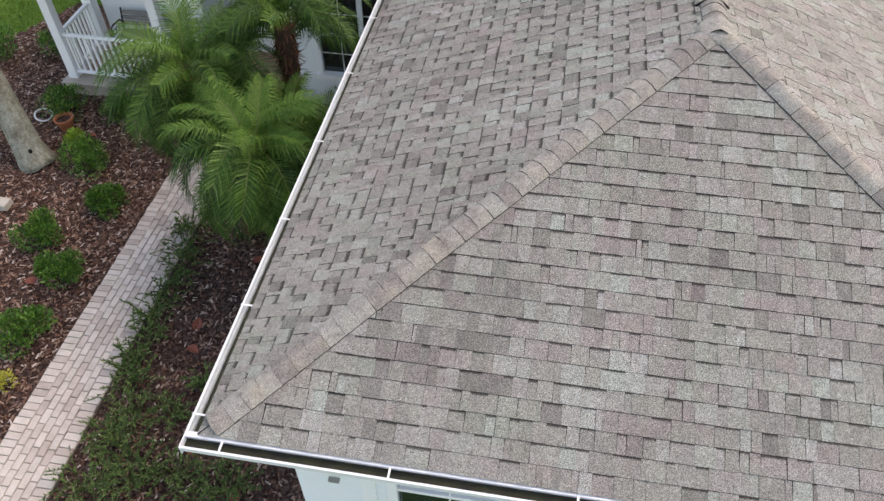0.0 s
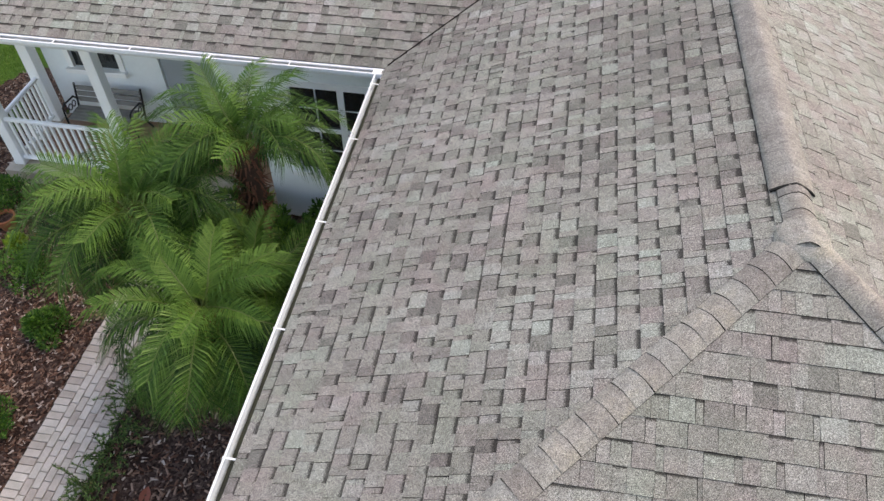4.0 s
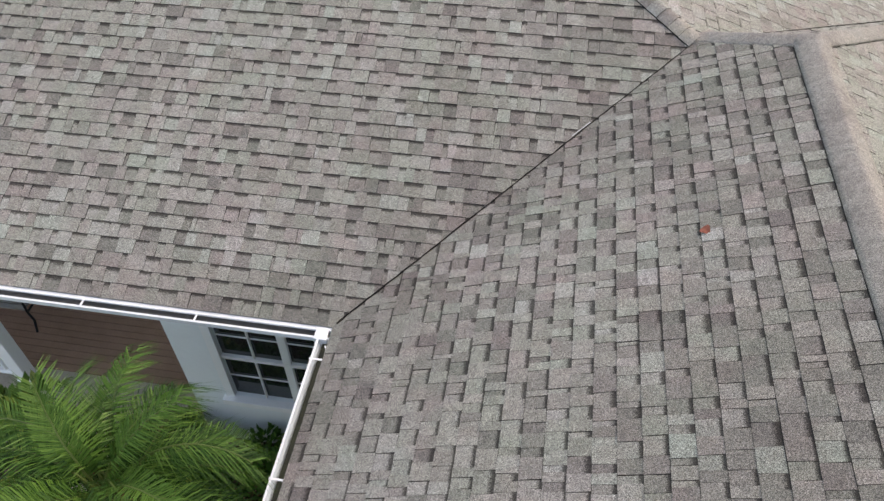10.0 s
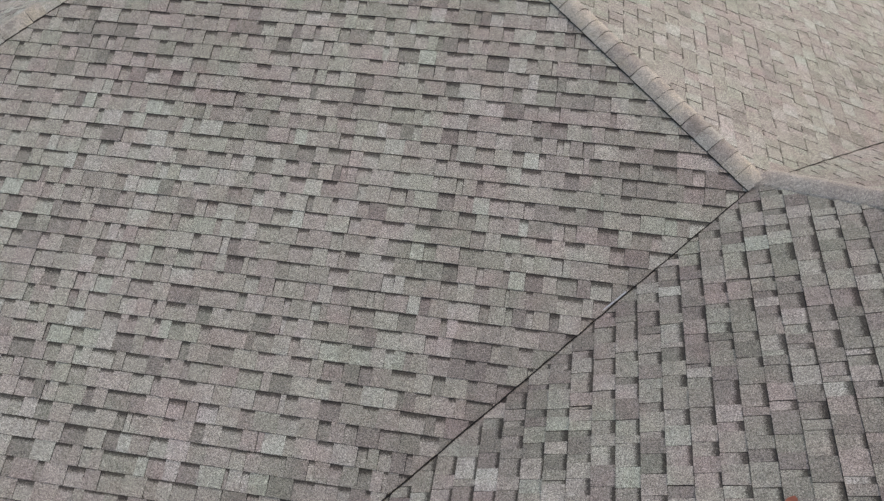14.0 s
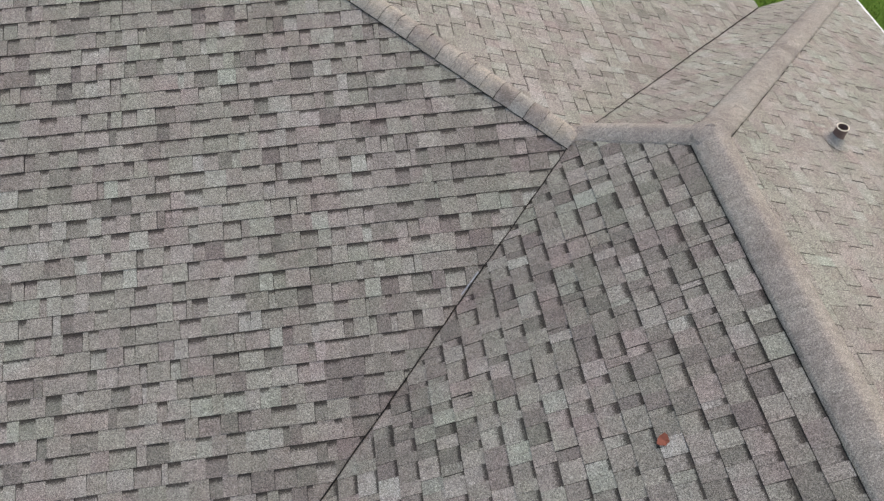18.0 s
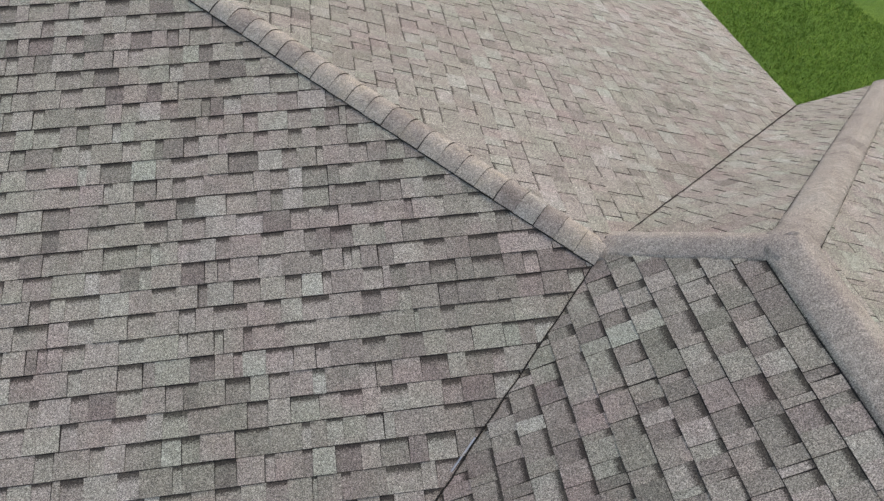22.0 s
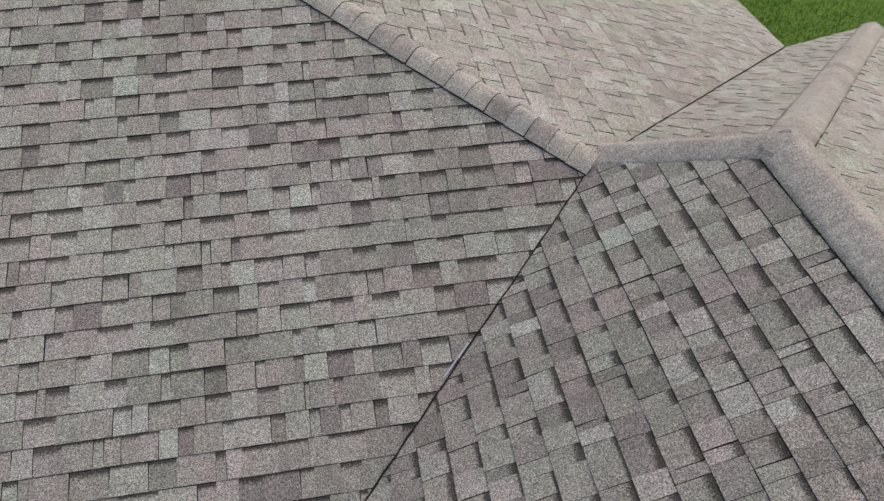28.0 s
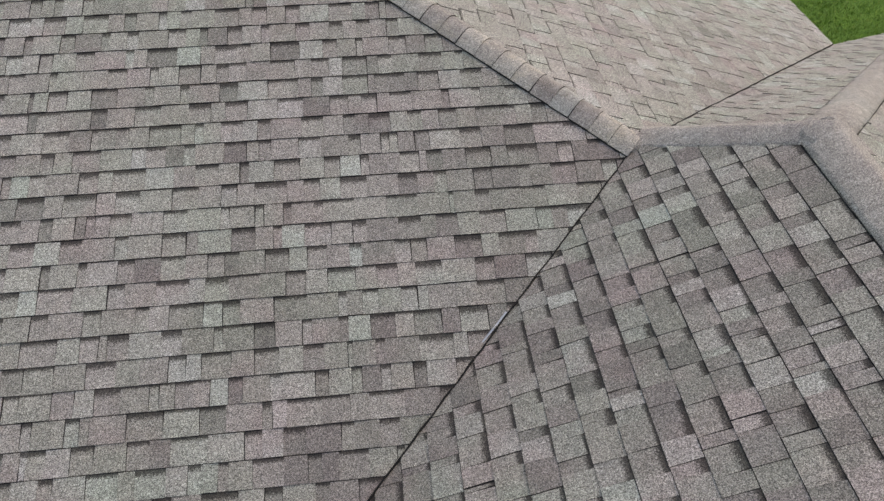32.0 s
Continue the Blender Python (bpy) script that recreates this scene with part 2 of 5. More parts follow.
def tube(points, radius, sides=8, taper=None):
    """A round bar along points; taper: a radius for each point."""
    pts = [Vector(p) for p in points]
    verts, faces = [], []
    ref = Vector((0.31, 0.22, 0.92)).normalized()
    for i, p in enumerate(pts):
        d = (pts[min(i + 1, len(pts) - 1)] - pts[max(i - 1, 0)]).normalized()
        if abs(d.dot(ref)) > 0.97:
            ref = Vector((1, 0.1, 0)).normalized()
        s = d.cross(ref).normalized()
        t = s.cross(d)
        r = taper[i] if taper else radius
        for k in range(sides):
            a = 2 * math.pi * k / sides
            verts.append(p + (s * math.cos(a) + t * math.sin(a)) * r)
    for i in range(len(pts) - 1):
        for k in range(sides):
            k2 = (k + 1) % sides
            faces.append((i * sides + k, i * sides + k2, (i + 1) * sides + k2, (i + 1) * sides + k))
    faces.append(tuple(range(sides))[::-1])
    faces.append(tuple(range(len(verts) - sides, len(verts))))
    return verts, faces


def clip(poly, region):
    """The part of a polygon of (u, w) that lies in a convex region, both counter-clockwise."""
    out = poly
    for i, a in enumerate(region):
        b = region[(i + 1) % len(region)]
        ex, ey = b[0] - a[0], b[1] - a[1]
        res = []
        for j, q in enumerate(out):
            p = out[j - 1]
            dp = ex * (p[1] - a[1]) - ey * (p[0] - a[0])
            dq = ex * (q[1] - a[1]) - ey * (q[0] - a[0])
            if (dp < 0) != (dq < 0):
                k = dp / (dp - dq)
                res.append((p[0] + (q[0] - p[0]) * k, p[1] + (q[1] - p[1]) * k))
            if dq >= 0:
                res.append(q)
        out = res
        if len(out) < 3:
            return []
    return out


# ---- the plan ----
EAVE = 2.87            # height of the roof's lower edges
PITCH = 0.432
WING = 7.5             # the wing runs from x = 0 to WING
INNER = 7.58           # the main roof's front eave meets the wing here
MAIN_W = -7.05         # the main roof's left eave
EAST = 6.24            # the main roof's right eave
MAIN_N = 22.6
HALF = WING / 2
A = (HALF, HALF)
K = (HALF, 10.03)      # rear end of the wing's ridge
J = (2.9, INNER + 2.9)  # head of the valley, where both roofs meet
RC = (EAST, 13.62)     # inner corner of the rear eaves
EAST_PITCH = PITCH * J[0] / (EAST - J[0])
SPAN = EAST_PITCH * (EAST - MAIN_W) / (PITCH + EAST_PITCH)
T1 = (MAIN_W + SPAN, INNER + SPAN)
T2 = (MAIN_W + SPAN, MAIN_N - SPAN)


def tilt_of(a, b, c):
    """The gradient of the plane through three points (x, y, height)."""
    m = np.array([[b[0] - a[0], b[1] - a[1]], [c[0] - a[0], c[1] - a[1]]])
    return np.linalg.solve(m, [b[2] - a[2], c[2] - a[2]])


rear = tilt_of((*K, PITCH * HALF), (*J, PITCH * J[0]), (*RC, 0.0))
REAR_PITCH = float(np.hypot(*rear))
rw = (float(rear[0]) / REAR_PITCH, float(rear[1]) / REAR_PITCH)
ru = (rw[1], -rw[0])
# outer rear corner: where the rear plane and the wing's right plane both reach the eaves
RCC = (WING, RC[1] - (WING - RC[0]) * rw[0] / rw[1])

PLANES = {
    "wing_west": ((0, 0), (0, -1), (1, 0), PITCH, [(0, 0), (0, INNER), J, K, A]),
    "wing_front": ((0, 0), (1, 0), (0, 1), PITCH, [(0, 0), (WING, 0), A]),
    "wing_east": ((WING, 0), (0, 1), (-1, 0), PITCH, [(WING, 0), RCC, K, A]),
    "wing_rear": (RC, ru, rw, REAR_PITCH, [J, RC, RCC, K]),
    "main_front": ((0, INNER), (1, 0), (0, 1), PITCH, [(MAIN_W, INNER), (0, INNER), J, T1]),
    "main_east": ((EAST, 0), (0, 1), (-1, 0), EAST_PITCH, [J, RC, (EAST, MAIN_N), T2, T1]),
    "main_west": ((MAIN_W, 0), (0, -1), (1, 0), PITCH, [(MAIN_W, INNER), (MAIN_W, MAIN_N), T2, T1]),
    "main_rear": ((0, MAIN_N), (-1, 0), (0, -1), PITCH, [(MAIN_W, MAIN_N), (EAST, MAIN_N), T2]),
}


def roof_point(plane, u, w, lift=0.0):
    """A point of a roof plane: u along its eave, w up the slope, lift square to it."""
    (ex, ey), (ux, uy), (wx, wy), pitch, _ = PLANES[plane]
    c = 1 / math.sqrt(1 + pitch * pitch)
    s = pitch * c
    return Vector((ex + ux * u + wx * (w * c - lift * s), ey + uy * u + wy * (w * c - lift * s), EAVE + w * s + lift * c))


def roof_region(plane):
    (ex, ey), (ux, uy), (wx, wy), pitch, poly = PLANES[plane]
    k = math.sqrt(1 + pitch * pitch)
    pts = [((x - ex) * ux + (y - ey) * uy, ((x - ex) * wx + (y - ey) * wy) * k) for x, y in poly]
    area = sum(a[0] * b[1] - a[1] * b[0] for a, b in zip(pts, pts[1:] + pts[:1]))
    pts = pts if area > 0 else pts[::-1]
    return [(u, w - (0.006 if w < 1e-3 else 0)) for u, w in pts]


def ridge_height(d):
    return EAVE + PITCH * d


house = tagged(new("house"), "single-storey pale blue house with hipped grey-brown shingle roof", "house")

E = 0.143              # the part of a shingle course that shows
rng = random.Random(5)
NEAR = (0.9, 3.3, 8.3, 10.3)   # the stretch of plan whose shingles are pieces of their own
singles = []


def piece(poly, w0, w1, hb, ht):
    """Lifts and faces of one shingle tab: a thin wedge whose lower edge stands proud."""
    n = len(poly)
    lift = [hb + (ht - hb) * (w - w0) / (w1 - w0) for _, w in poly]
    faces = [tuple(range(n))]
    for i in range(n):
        j = (i + 1) % n
        if poly[i][1] > w1 - 1e-5 and poly[j][1] > w1 - 1e-5:
            continue
        faces.append((i, i + n, j + n, j))
    return lift, faces


def mostly_dark(plane, x, y):
    """Where most tabs take the darker granules: beside the valley, at its foot, and below the ridge vent."""
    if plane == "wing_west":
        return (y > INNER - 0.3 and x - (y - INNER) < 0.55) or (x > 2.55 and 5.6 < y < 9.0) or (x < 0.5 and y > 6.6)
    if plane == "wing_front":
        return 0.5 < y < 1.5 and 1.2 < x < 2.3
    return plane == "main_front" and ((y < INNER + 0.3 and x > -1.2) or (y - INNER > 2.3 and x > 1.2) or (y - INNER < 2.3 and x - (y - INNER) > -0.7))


def shingle_mesh(verts, faces, uvs, mats):
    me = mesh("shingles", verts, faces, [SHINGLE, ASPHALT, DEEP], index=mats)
    me.uv_layers.new(name="tab").data.foreach_set("uv", [c for uv in uvs for c in uv])
    return me


GAUGES = {"main_front": (0.1397, 0.0), "wing_west": (0.1525, -0.047), "wing_front": (0.1538, -0.004)}   # course height and where the first course starts


def lay_shingles(plane, parent):
    region = roof_region(plane)
    us, ws = [p[0] for p in region], [p[1] for p in region]
    verts, faces, mats, uvs = [], [], [], []
    gauge, first = GAUGES.get(plane, (E, 0.0))
    rows = int((max(ws) - first) / gauge) + 1
    # East and rear slopes: lighter, shallower-banded tabs put the grazing sheen into colour.
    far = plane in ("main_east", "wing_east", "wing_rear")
    for k in range(rows):
        w0 = first + k * gauge - (0.02 if k == 0 else 0)
        wob = rng.uniform(-0.0012, 0.0012)
        u = min(us) - rng.uniform(0, 0.3)
        joint = u + rng.uniform(0.2, 1.0)
        raised = rng.random() < 0.5
        while u < max(us):
            width = rng.choice((0.08, 0.1, 0.12, 0.14, 0.16, 0.18)) if raised else rng.choice((0.05, 0.07, 0.09, 0.11, 0.13, 0.15, 0.18))
            width *= 0.86 if plane == "wing_west" else 1.0
            gap = rng.choice((0.0006, 0.001, 0.0014, 0.002))
            if u > joint:
                gap, joint, width = 0.0042, joint + 1.0, width * 0.6
            lean = rng.uniform(-0.004, 0.004)
            dw = wob + rng.uniform(-0.0012, 0.0012)
            # Gap bares near-black deck, whose colour stands in for the course's shadow line.
            w1 = first + (k + 1) * gauge - (0.002 if far else rng.uniform(0.0012, 0.0028))
            quad = [(u + gap, w0 + dw), (u + width, w0 + dw), (u + width + lean, w1 + dw), (u + gap - lean, w1 + dw)]
            poly = clip(quad, region)
            hb, ht = (0.0092, 0.0028) if raised else (0.0056, 0.0012)
            hb += rng.uniform(-0.0008, 0.0012)
            if poly:
                lift, fs = piece(poly, w0 + dw, w1 + dw, hb, ht)
                vs = [roof_point(plane, p[0], p[1], h) for p, h in zip(poly, lift)] + [roof_point(plane, p[0], p[1], -0.004) for p in poly]
                c = sum(vs, Vector()) / len(vs)
                light = 0.95 if far else 0.2 if mostly_dark(plane, c.x, c.y) else 0.9 if plane == "wing_front" else (0.86 if raised else 0.62) - (0.25 if plane == "wing_west" and c.x > 0.8 and c.y > 5 else 0.0)
                # recessed tabs take the darker copy more often, as if shaded
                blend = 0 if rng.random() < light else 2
                # depth of the painted shadow band, greatest on recessed tabs
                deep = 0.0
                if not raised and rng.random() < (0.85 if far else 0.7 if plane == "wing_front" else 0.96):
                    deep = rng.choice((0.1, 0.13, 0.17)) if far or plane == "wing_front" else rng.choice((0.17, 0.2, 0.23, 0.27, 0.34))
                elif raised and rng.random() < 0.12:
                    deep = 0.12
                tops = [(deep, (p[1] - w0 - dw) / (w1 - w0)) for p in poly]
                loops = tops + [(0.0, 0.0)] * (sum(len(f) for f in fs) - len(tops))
                if NEAR[0] < c.x < NEAR[1] and NEAR[2] < c.y < NEAR[3] and len(singles) < 300:
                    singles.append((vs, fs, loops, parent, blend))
                else:
                    base = len(verts)
                    verts += vs
                    faces += [tuple(i + base for i in f) for f in fs]
                    uvs += loops
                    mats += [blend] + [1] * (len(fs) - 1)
            u += width
            raised = not raised if rng.random() < 0.95 else raised
    ob = part("shingles", shingle_mesh(verts, faces, uvs, mats), parent)
    return tagged(ob, "overlapping weathered grey-brown laminated asphalt shingles", kind="stuff")


decks = {}
for key in PLANES:
    region = roof_region(key)
    n = len(region)
    vs = [roof_point(key, u, w, -0.004) for u, w in region] + [roof_point(key, u, w, -0.022) for u, w in region]
    fs = [tuple(range(n)), tuple(range(n, 2 * n))[::-1]] + [(i, i + n, (i + 1) % n + n, (i + 1) % n) for i in range(n)]
    decks[key] = part("roof", mesh("roof", vs, fs, ASPHALT), house, "sloping shingled roof plane")
for key in PLANES:
    if key != "main_rear":
        lay_shingles(key, decks[key])
for vs, fs, loops, parent, blend in singles:
    c = sum(vs, Vector()) / len(vs)
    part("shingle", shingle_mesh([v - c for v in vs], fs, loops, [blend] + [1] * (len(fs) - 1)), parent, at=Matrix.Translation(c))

# ---- hips, ridges and valleys ----


def cap_section(half=0.15, rise=0.03, steps=8, slope=PITCH):
    """The rounded back of a ridge cap: (side, height) from one flank to the other, above the ridge line."""
    out = []
    for i in range(steps + 1):
        a = math.pi * (i / steps - 0.5)
        s = half * math.sin(a)
        r = abs(s) / half
        out.append((s, -slope * abs(s) * (0.55 + 0.45 * r) + rise * (1 - r ** 2.5) + 0.013))
    return out


def along(a, b, d, lift=0.0):
    a, b = Vector(a), Vector(b)
    return a + (b - a).normalized() * d + up * lift


def hip3(p, q, dp, dq):
    return Vector((p[0], p[1], ridge_height(dp))), Vector((q[0], q[1], ridge_height(dq)))


def cap_run(a, b, slope, spacing=E, start=0.0, stop=0.0, half=0.114, label="row of rounded shingle caps along the hip"):
    """Overlapping caps from the low end a to the high end b."""
    length = (b - a).length
    d = (b - a).normalized()
    side = d.cross(up).normalized()
    top = side.cross(d)
    base_v, base_f = sweep([a + d * (start + 0.02), b - d * stop], [(s, h - 0.004) for s, h in cap_section(half * 0.99, 0.02, 6, slope)] + [(half * 0.93, -slope * half - 0.03), (-half * 0.93, -slope * half - 0.03)])
    run = part("hip_line", mesh("hip_line", base_v, base_f, ASPHALT), house, label)
    count = int((length - start - stop) / spacing)
    shapes = []
    for kind in range(4):
        rr = random.Random(kind)
        skew = rr.uniform(-0.003, 0.003)
        rows_ = []
        for dist, lift in ((-0.002, 0.007), (spacing * 0.5, 0.0045), (spacing - 0.0045, 0.002)):
            rows_.append([(dist + skew * s_ / half, s_ * (1 + rr.uniform(-0.004, 0.004)), h + lift) for s_, h in cap_section(half, 0.026, 8, slope)])
        lip = [rows_[0], [(p[0], p[1] * 0.99, p[2] - 0.008) for p in rows_[0]]]
        vs = [Vector((p[1], p[0], p[2])) for row in rows_ + lip for p in row]
        n = 9
        fs = [(r * n + i, r * n + i + 1, (r + 1) * n + i + 1, (r + 1) * n + i) for r in (0, 1, 3) for i in range(n - 1)]
        dark = len(fs) - (n - 1)
        # Black skirts put the shadow line along each cap's flank into the colour.
        for col in (0, n - 1):
            b = len(vs)
            vs += [vs[r * n + col].copy() for r in range(3)] + [vs[r * n + col] - Vector((0, 0, 0.009)) for r in range(3)]
            fs += [(b, b + 1, b + 4, b + 3), (b + 1, b + 2, b + 5, b + 4)]
        shapes.append(mesh("ridge_cap", vs, fs, [CAP, ASPHALT], smooth=True, index=[0] * dark + [1] * (len(fs) - dark)))
    for i in range(count):
        p = a + d * (start + i * spacing)
        m = Matrix((side, d, top)).transposed().to_4x4()
        m.translation = p
        m = m @ pose(0, 0, rng.uniform(0, 0.001), 0, rng.uniform(-0.4, 0.4), rng.uniform(-0.5, 0.5))
        part("ridge_cap", shapes[i % 4 if rng.random() < 0.6 else rng.randrange(4)], run, at=m)
    return run


HIP_SLOPE = PITCH / math.sqrt(2)
# front hips of the wing
cap_run(Vector((0, 0, EAVE)), Vector((*A, ridge_height(HALF))), HIP_SLOPE, spacing=0.152, start=0.12)
cap_run(Vector((WING, 0, EAVE)), Vector((*A, ridge_height(HALF))), HIP_SLOPE, spacing=0.152, start=0.12)
# hips of the main roof
cap_run(Vector((*J, ridge_height(J[0]))), Vector((*T1, ridge_height(SPAN))), HIP_SLOPE)
cap_run(Vector((MAIN_W, INNER, EAVE)), Vector((*T1, ridge_height(SPAN))), HIP_SLOPE, start=0.06)
cap_run(Vector((MAIN_W, MAIN_N, EAVE)), Vector((*T2, ridge_height(SPAN))), HIP_SLOPE, start=0.06)
cap_run(Vector((*T1, ridge_height(SPAN))), Vector((*T2, ridge_height(SPAN))), PITCH)
# caps between the front apex and the vent
cap_run(Vector((HALF, HALF - 0.1, ridge_height(HALF))), Vector((HALF, HALF + 0.6, ridge_height(HALF))), PITCH, spacing=0.16)



def apex_cap(cx, cy):
    """The bent shingle that covers the meeting of the two front hips and the ridge."""
    vs, fs, n = [Vector((cx, cy, ridge_height(HALF) + 0.046))], [], 28
    for radius, lift in ((0.07, 0.05), (0.13, 0.05), (0.165, 0.046), (0.178, 0.03), (0.18, 0.0)):
        for i in range(n):
            a = 2 * math.pi * i / n
            x, y = cx + radius * math.cos(a), cy + radius * math.sin(a)
            vs.append(Vector((x, y, EAVE + PITCH * min(x, WING - x, y) + lift)))
    fs += [(0, 1 + i, 1 + (i + 1) % n) for i in range(n)]
    for k in range(4):
        b = 1 + k * n
        fs += [(b + i, b + n + i, b + n + (i + 1) % n, b + (i + 1) % n) for i in range(n)]
    part("apex_cap", mesh("apex_cap", vs, fs, CAP, smooth=True), house, "bent shingle cap where the hips meet the ridge")


apex_cap(*A)

VENT0 = 4.22


def vent_material():
    g = Graph("ridge_vent_granules", 0.85, specular=0.25)
    base = g.ramp(g.noise(2.2, 3.0, 0.6), [(0.3, (0.205, 0.184, 0.167)), (0.45, (0.262, 0.238, 0.214)), (0.58, (0.288, 0.266, 0.236)), (0.75, (0.258, 0.247, 0.225))])
    streak = g.ramp(g.noise(7.0, 5.0, 0.75, stretch=(0.6, 4.0, 1.0)), [(0.3, grey(0.6)), (0.55, grey(1.05)), (0.7, grey(1.25))])
    base = g.mix(0.6, base, streak, "MULTIPLY")
    base = granules(g, base, 0.7)
    g.bump(g.math("ADD", g.noise(260.0, 2.0, 0.8), g.noise(30.0, 2.0, stretch=(0.3, 3.0, 1.0))), 0.7, 0.005)
    return g.done(base)


VENT = vent_material()


def vent_run(path, slope, half, rise, label, lift=0.014, open_end=False):
    """A raised, rounded ridge vent; black under its cover stands for the shaded open edge."""
    pts = [Vector(p) for p in path]
    fine = []
    for a, b in zip(pts, pts[1:]):
        steps = max(2, int((b - a).length / 0.12))
        fine += [a.lerp(b, i / steps) for i in range(steps)]
    fine.append(pts[-1])
    fine = [p + Vector((rng.uniform(-0.003, 0.003), rng.uniform(-0.003, 0.003), rng.uniform(-0.003, 0.003))) for p in fine]
    section = []
    for i in range(13):
        s = -half + 2 * half * i / 12
        r = abs(s) / half
        section.append((s, -slope * abs(s) * (1 - 0.25 * (1 - r)) + lift + rise * (1 - r ** 2.2)))
    shell = section + [(s * 0.97, h - 0.012) for s, h in section[::-1]]
    vs, fs = sweep(fine, shell)
    vent = part("ridge_vent", mesh("ridge_vent", vs, fs, VENT, smooth=True), house, label)
    # Core runs wider than the cover, drawing its shade line in black.
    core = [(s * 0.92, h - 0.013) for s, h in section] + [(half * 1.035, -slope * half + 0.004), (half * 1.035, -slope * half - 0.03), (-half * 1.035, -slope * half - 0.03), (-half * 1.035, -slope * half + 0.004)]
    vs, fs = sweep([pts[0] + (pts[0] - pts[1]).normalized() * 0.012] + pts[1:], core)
    part("vent_shade_core", mesh("vent_shade_core", vs, fs, BLACK), vent, "black core whose rim draws the shade line under the vent")
    if open_end:
        # Black band puts the shade of the vent's open end into colour.
        d = (pts[1] - pts[0]).normalized()
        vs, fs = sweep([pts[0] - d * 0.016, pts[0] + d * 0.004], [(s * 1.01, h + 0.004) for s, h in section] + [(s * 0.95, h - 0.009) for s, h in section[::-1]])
        part("end_lip", mesh("end_lip", vs, fs, BLACK), vent, "black band standing for the shaded open end of the ridge vent")
    return vent


zk = ridge_height(HALF)
vent_run([(HALF, VENT0, zk), (HALF, K[1] + 0.05, zk)], PITCH, 0.155, 0.027, "rounded ridge vent covered in worn granules", open_end=True)
vent_run([(J[0] + 0.05, J[1] + 0.07, ridge_height(J[0]) + 0.02), (*K, zk + 0.004)], HIP_SLOPE, 0.12, 0.022, "rounded shingle-covered hip joining the two roofs")
vent_run([(RCC[0] - 0.05, RCC[1] - 0.05, EAVE + 0.02), (*K, zk + 0.006)], HIP_SLOPE, 0.125, 0.024, "rounded shingle-covered hip running to the rear corner")



def junction(x, y, z, r, label):
    """A flattened, granule-covered patch where hips meet."""
    n, rings = 20, 5
    vs = [Vector((0, 0, 0.07))]
    for i in range(1, rings + 1):
        t = i / rings
        vs += [Vector((r * t * math.cos(6.2832 * k / n), r * t * math.sin(6.2832 * k / n), 0.07 - 0.02 * t - (PITCH * r * 0.75) * t * t + rng.uniform(-0.002, 0.002))) for k in range(n)]
    vs += [Vector((v.x, v.y, v.z - 0.1)) for v in vs[-n:]]
    rings += 1
    fs = [(0, 1 + k, 1 + (k + 1) % n) for k in range(n)]
    fs += [(1 + i * n + k, 1 + (i + 1) * n + k, 1 + (i + 1) * n + (k + 1) % n, 1 + i * n + (k + 1) % n) for i in range(rings - 1) for k in range(n)]
    return part("hip_cover", mesh("hip_cover", vs, fs, VENT, smooth=True), house, label, at=pose(x, y, z))


junction(*K, zk - 0.026, 0.15, "granule-covered cap where three hips meet")
junction(J[0] + 0.02, J[1] + 0.045, ridge_height(J[0]) - 0.022, 0.115, "granule-covered cap where hip and ridge meet")
junction(HALF, HALF + 0.02, zk - 0.026, 0.14, "granule-covered cap at the front apex")


def valley(a, b, label):
    """The dark open joint of a closed-cut valley and the cut edge beside it."""
    a, b = Vector(a), Vector(b)
    n = 40
    pts = [a.lerp(b, i / n) + Vector((rng.uniform(-0.004, 0.004), rng.uniform(-0.004, 0.004), 0.008)) for i in range(n + 1)]
    vs, fs = sweep(pts, [(-0.005, -0.012), (0.005, -0.012), (0.003, 0.004), (-0.003, 0.004)])
    return part("valley", mesh("valley", vs, fs, BLACK), house, label)


valley((0.02, INNER + 0.02, EAVE + 0.02), (*J, ridge_height(J[0])), "dark cut line of the roof valley")
valley((RC[0] - 0.02, RC[1] - 0.02, EAVE + 0.02), (*J, ridge_height(J[0])), "dark cut line of the rear roof valley")

# ---- gutters ----
GUTTER = [(0.0, -0.005), (0.0, -0.105), (0.085, -0.105), (0.105, -0.06), (0.125, -0.045), (0.125, 0.0), (0.108, 0.004), (0.104, -0.006),
          (0.119, -0.006), (0.119, -0.043), (0.101, -0.056), (0.082, -0.1), (0.004, -0.1), (0.004, -0.005)]


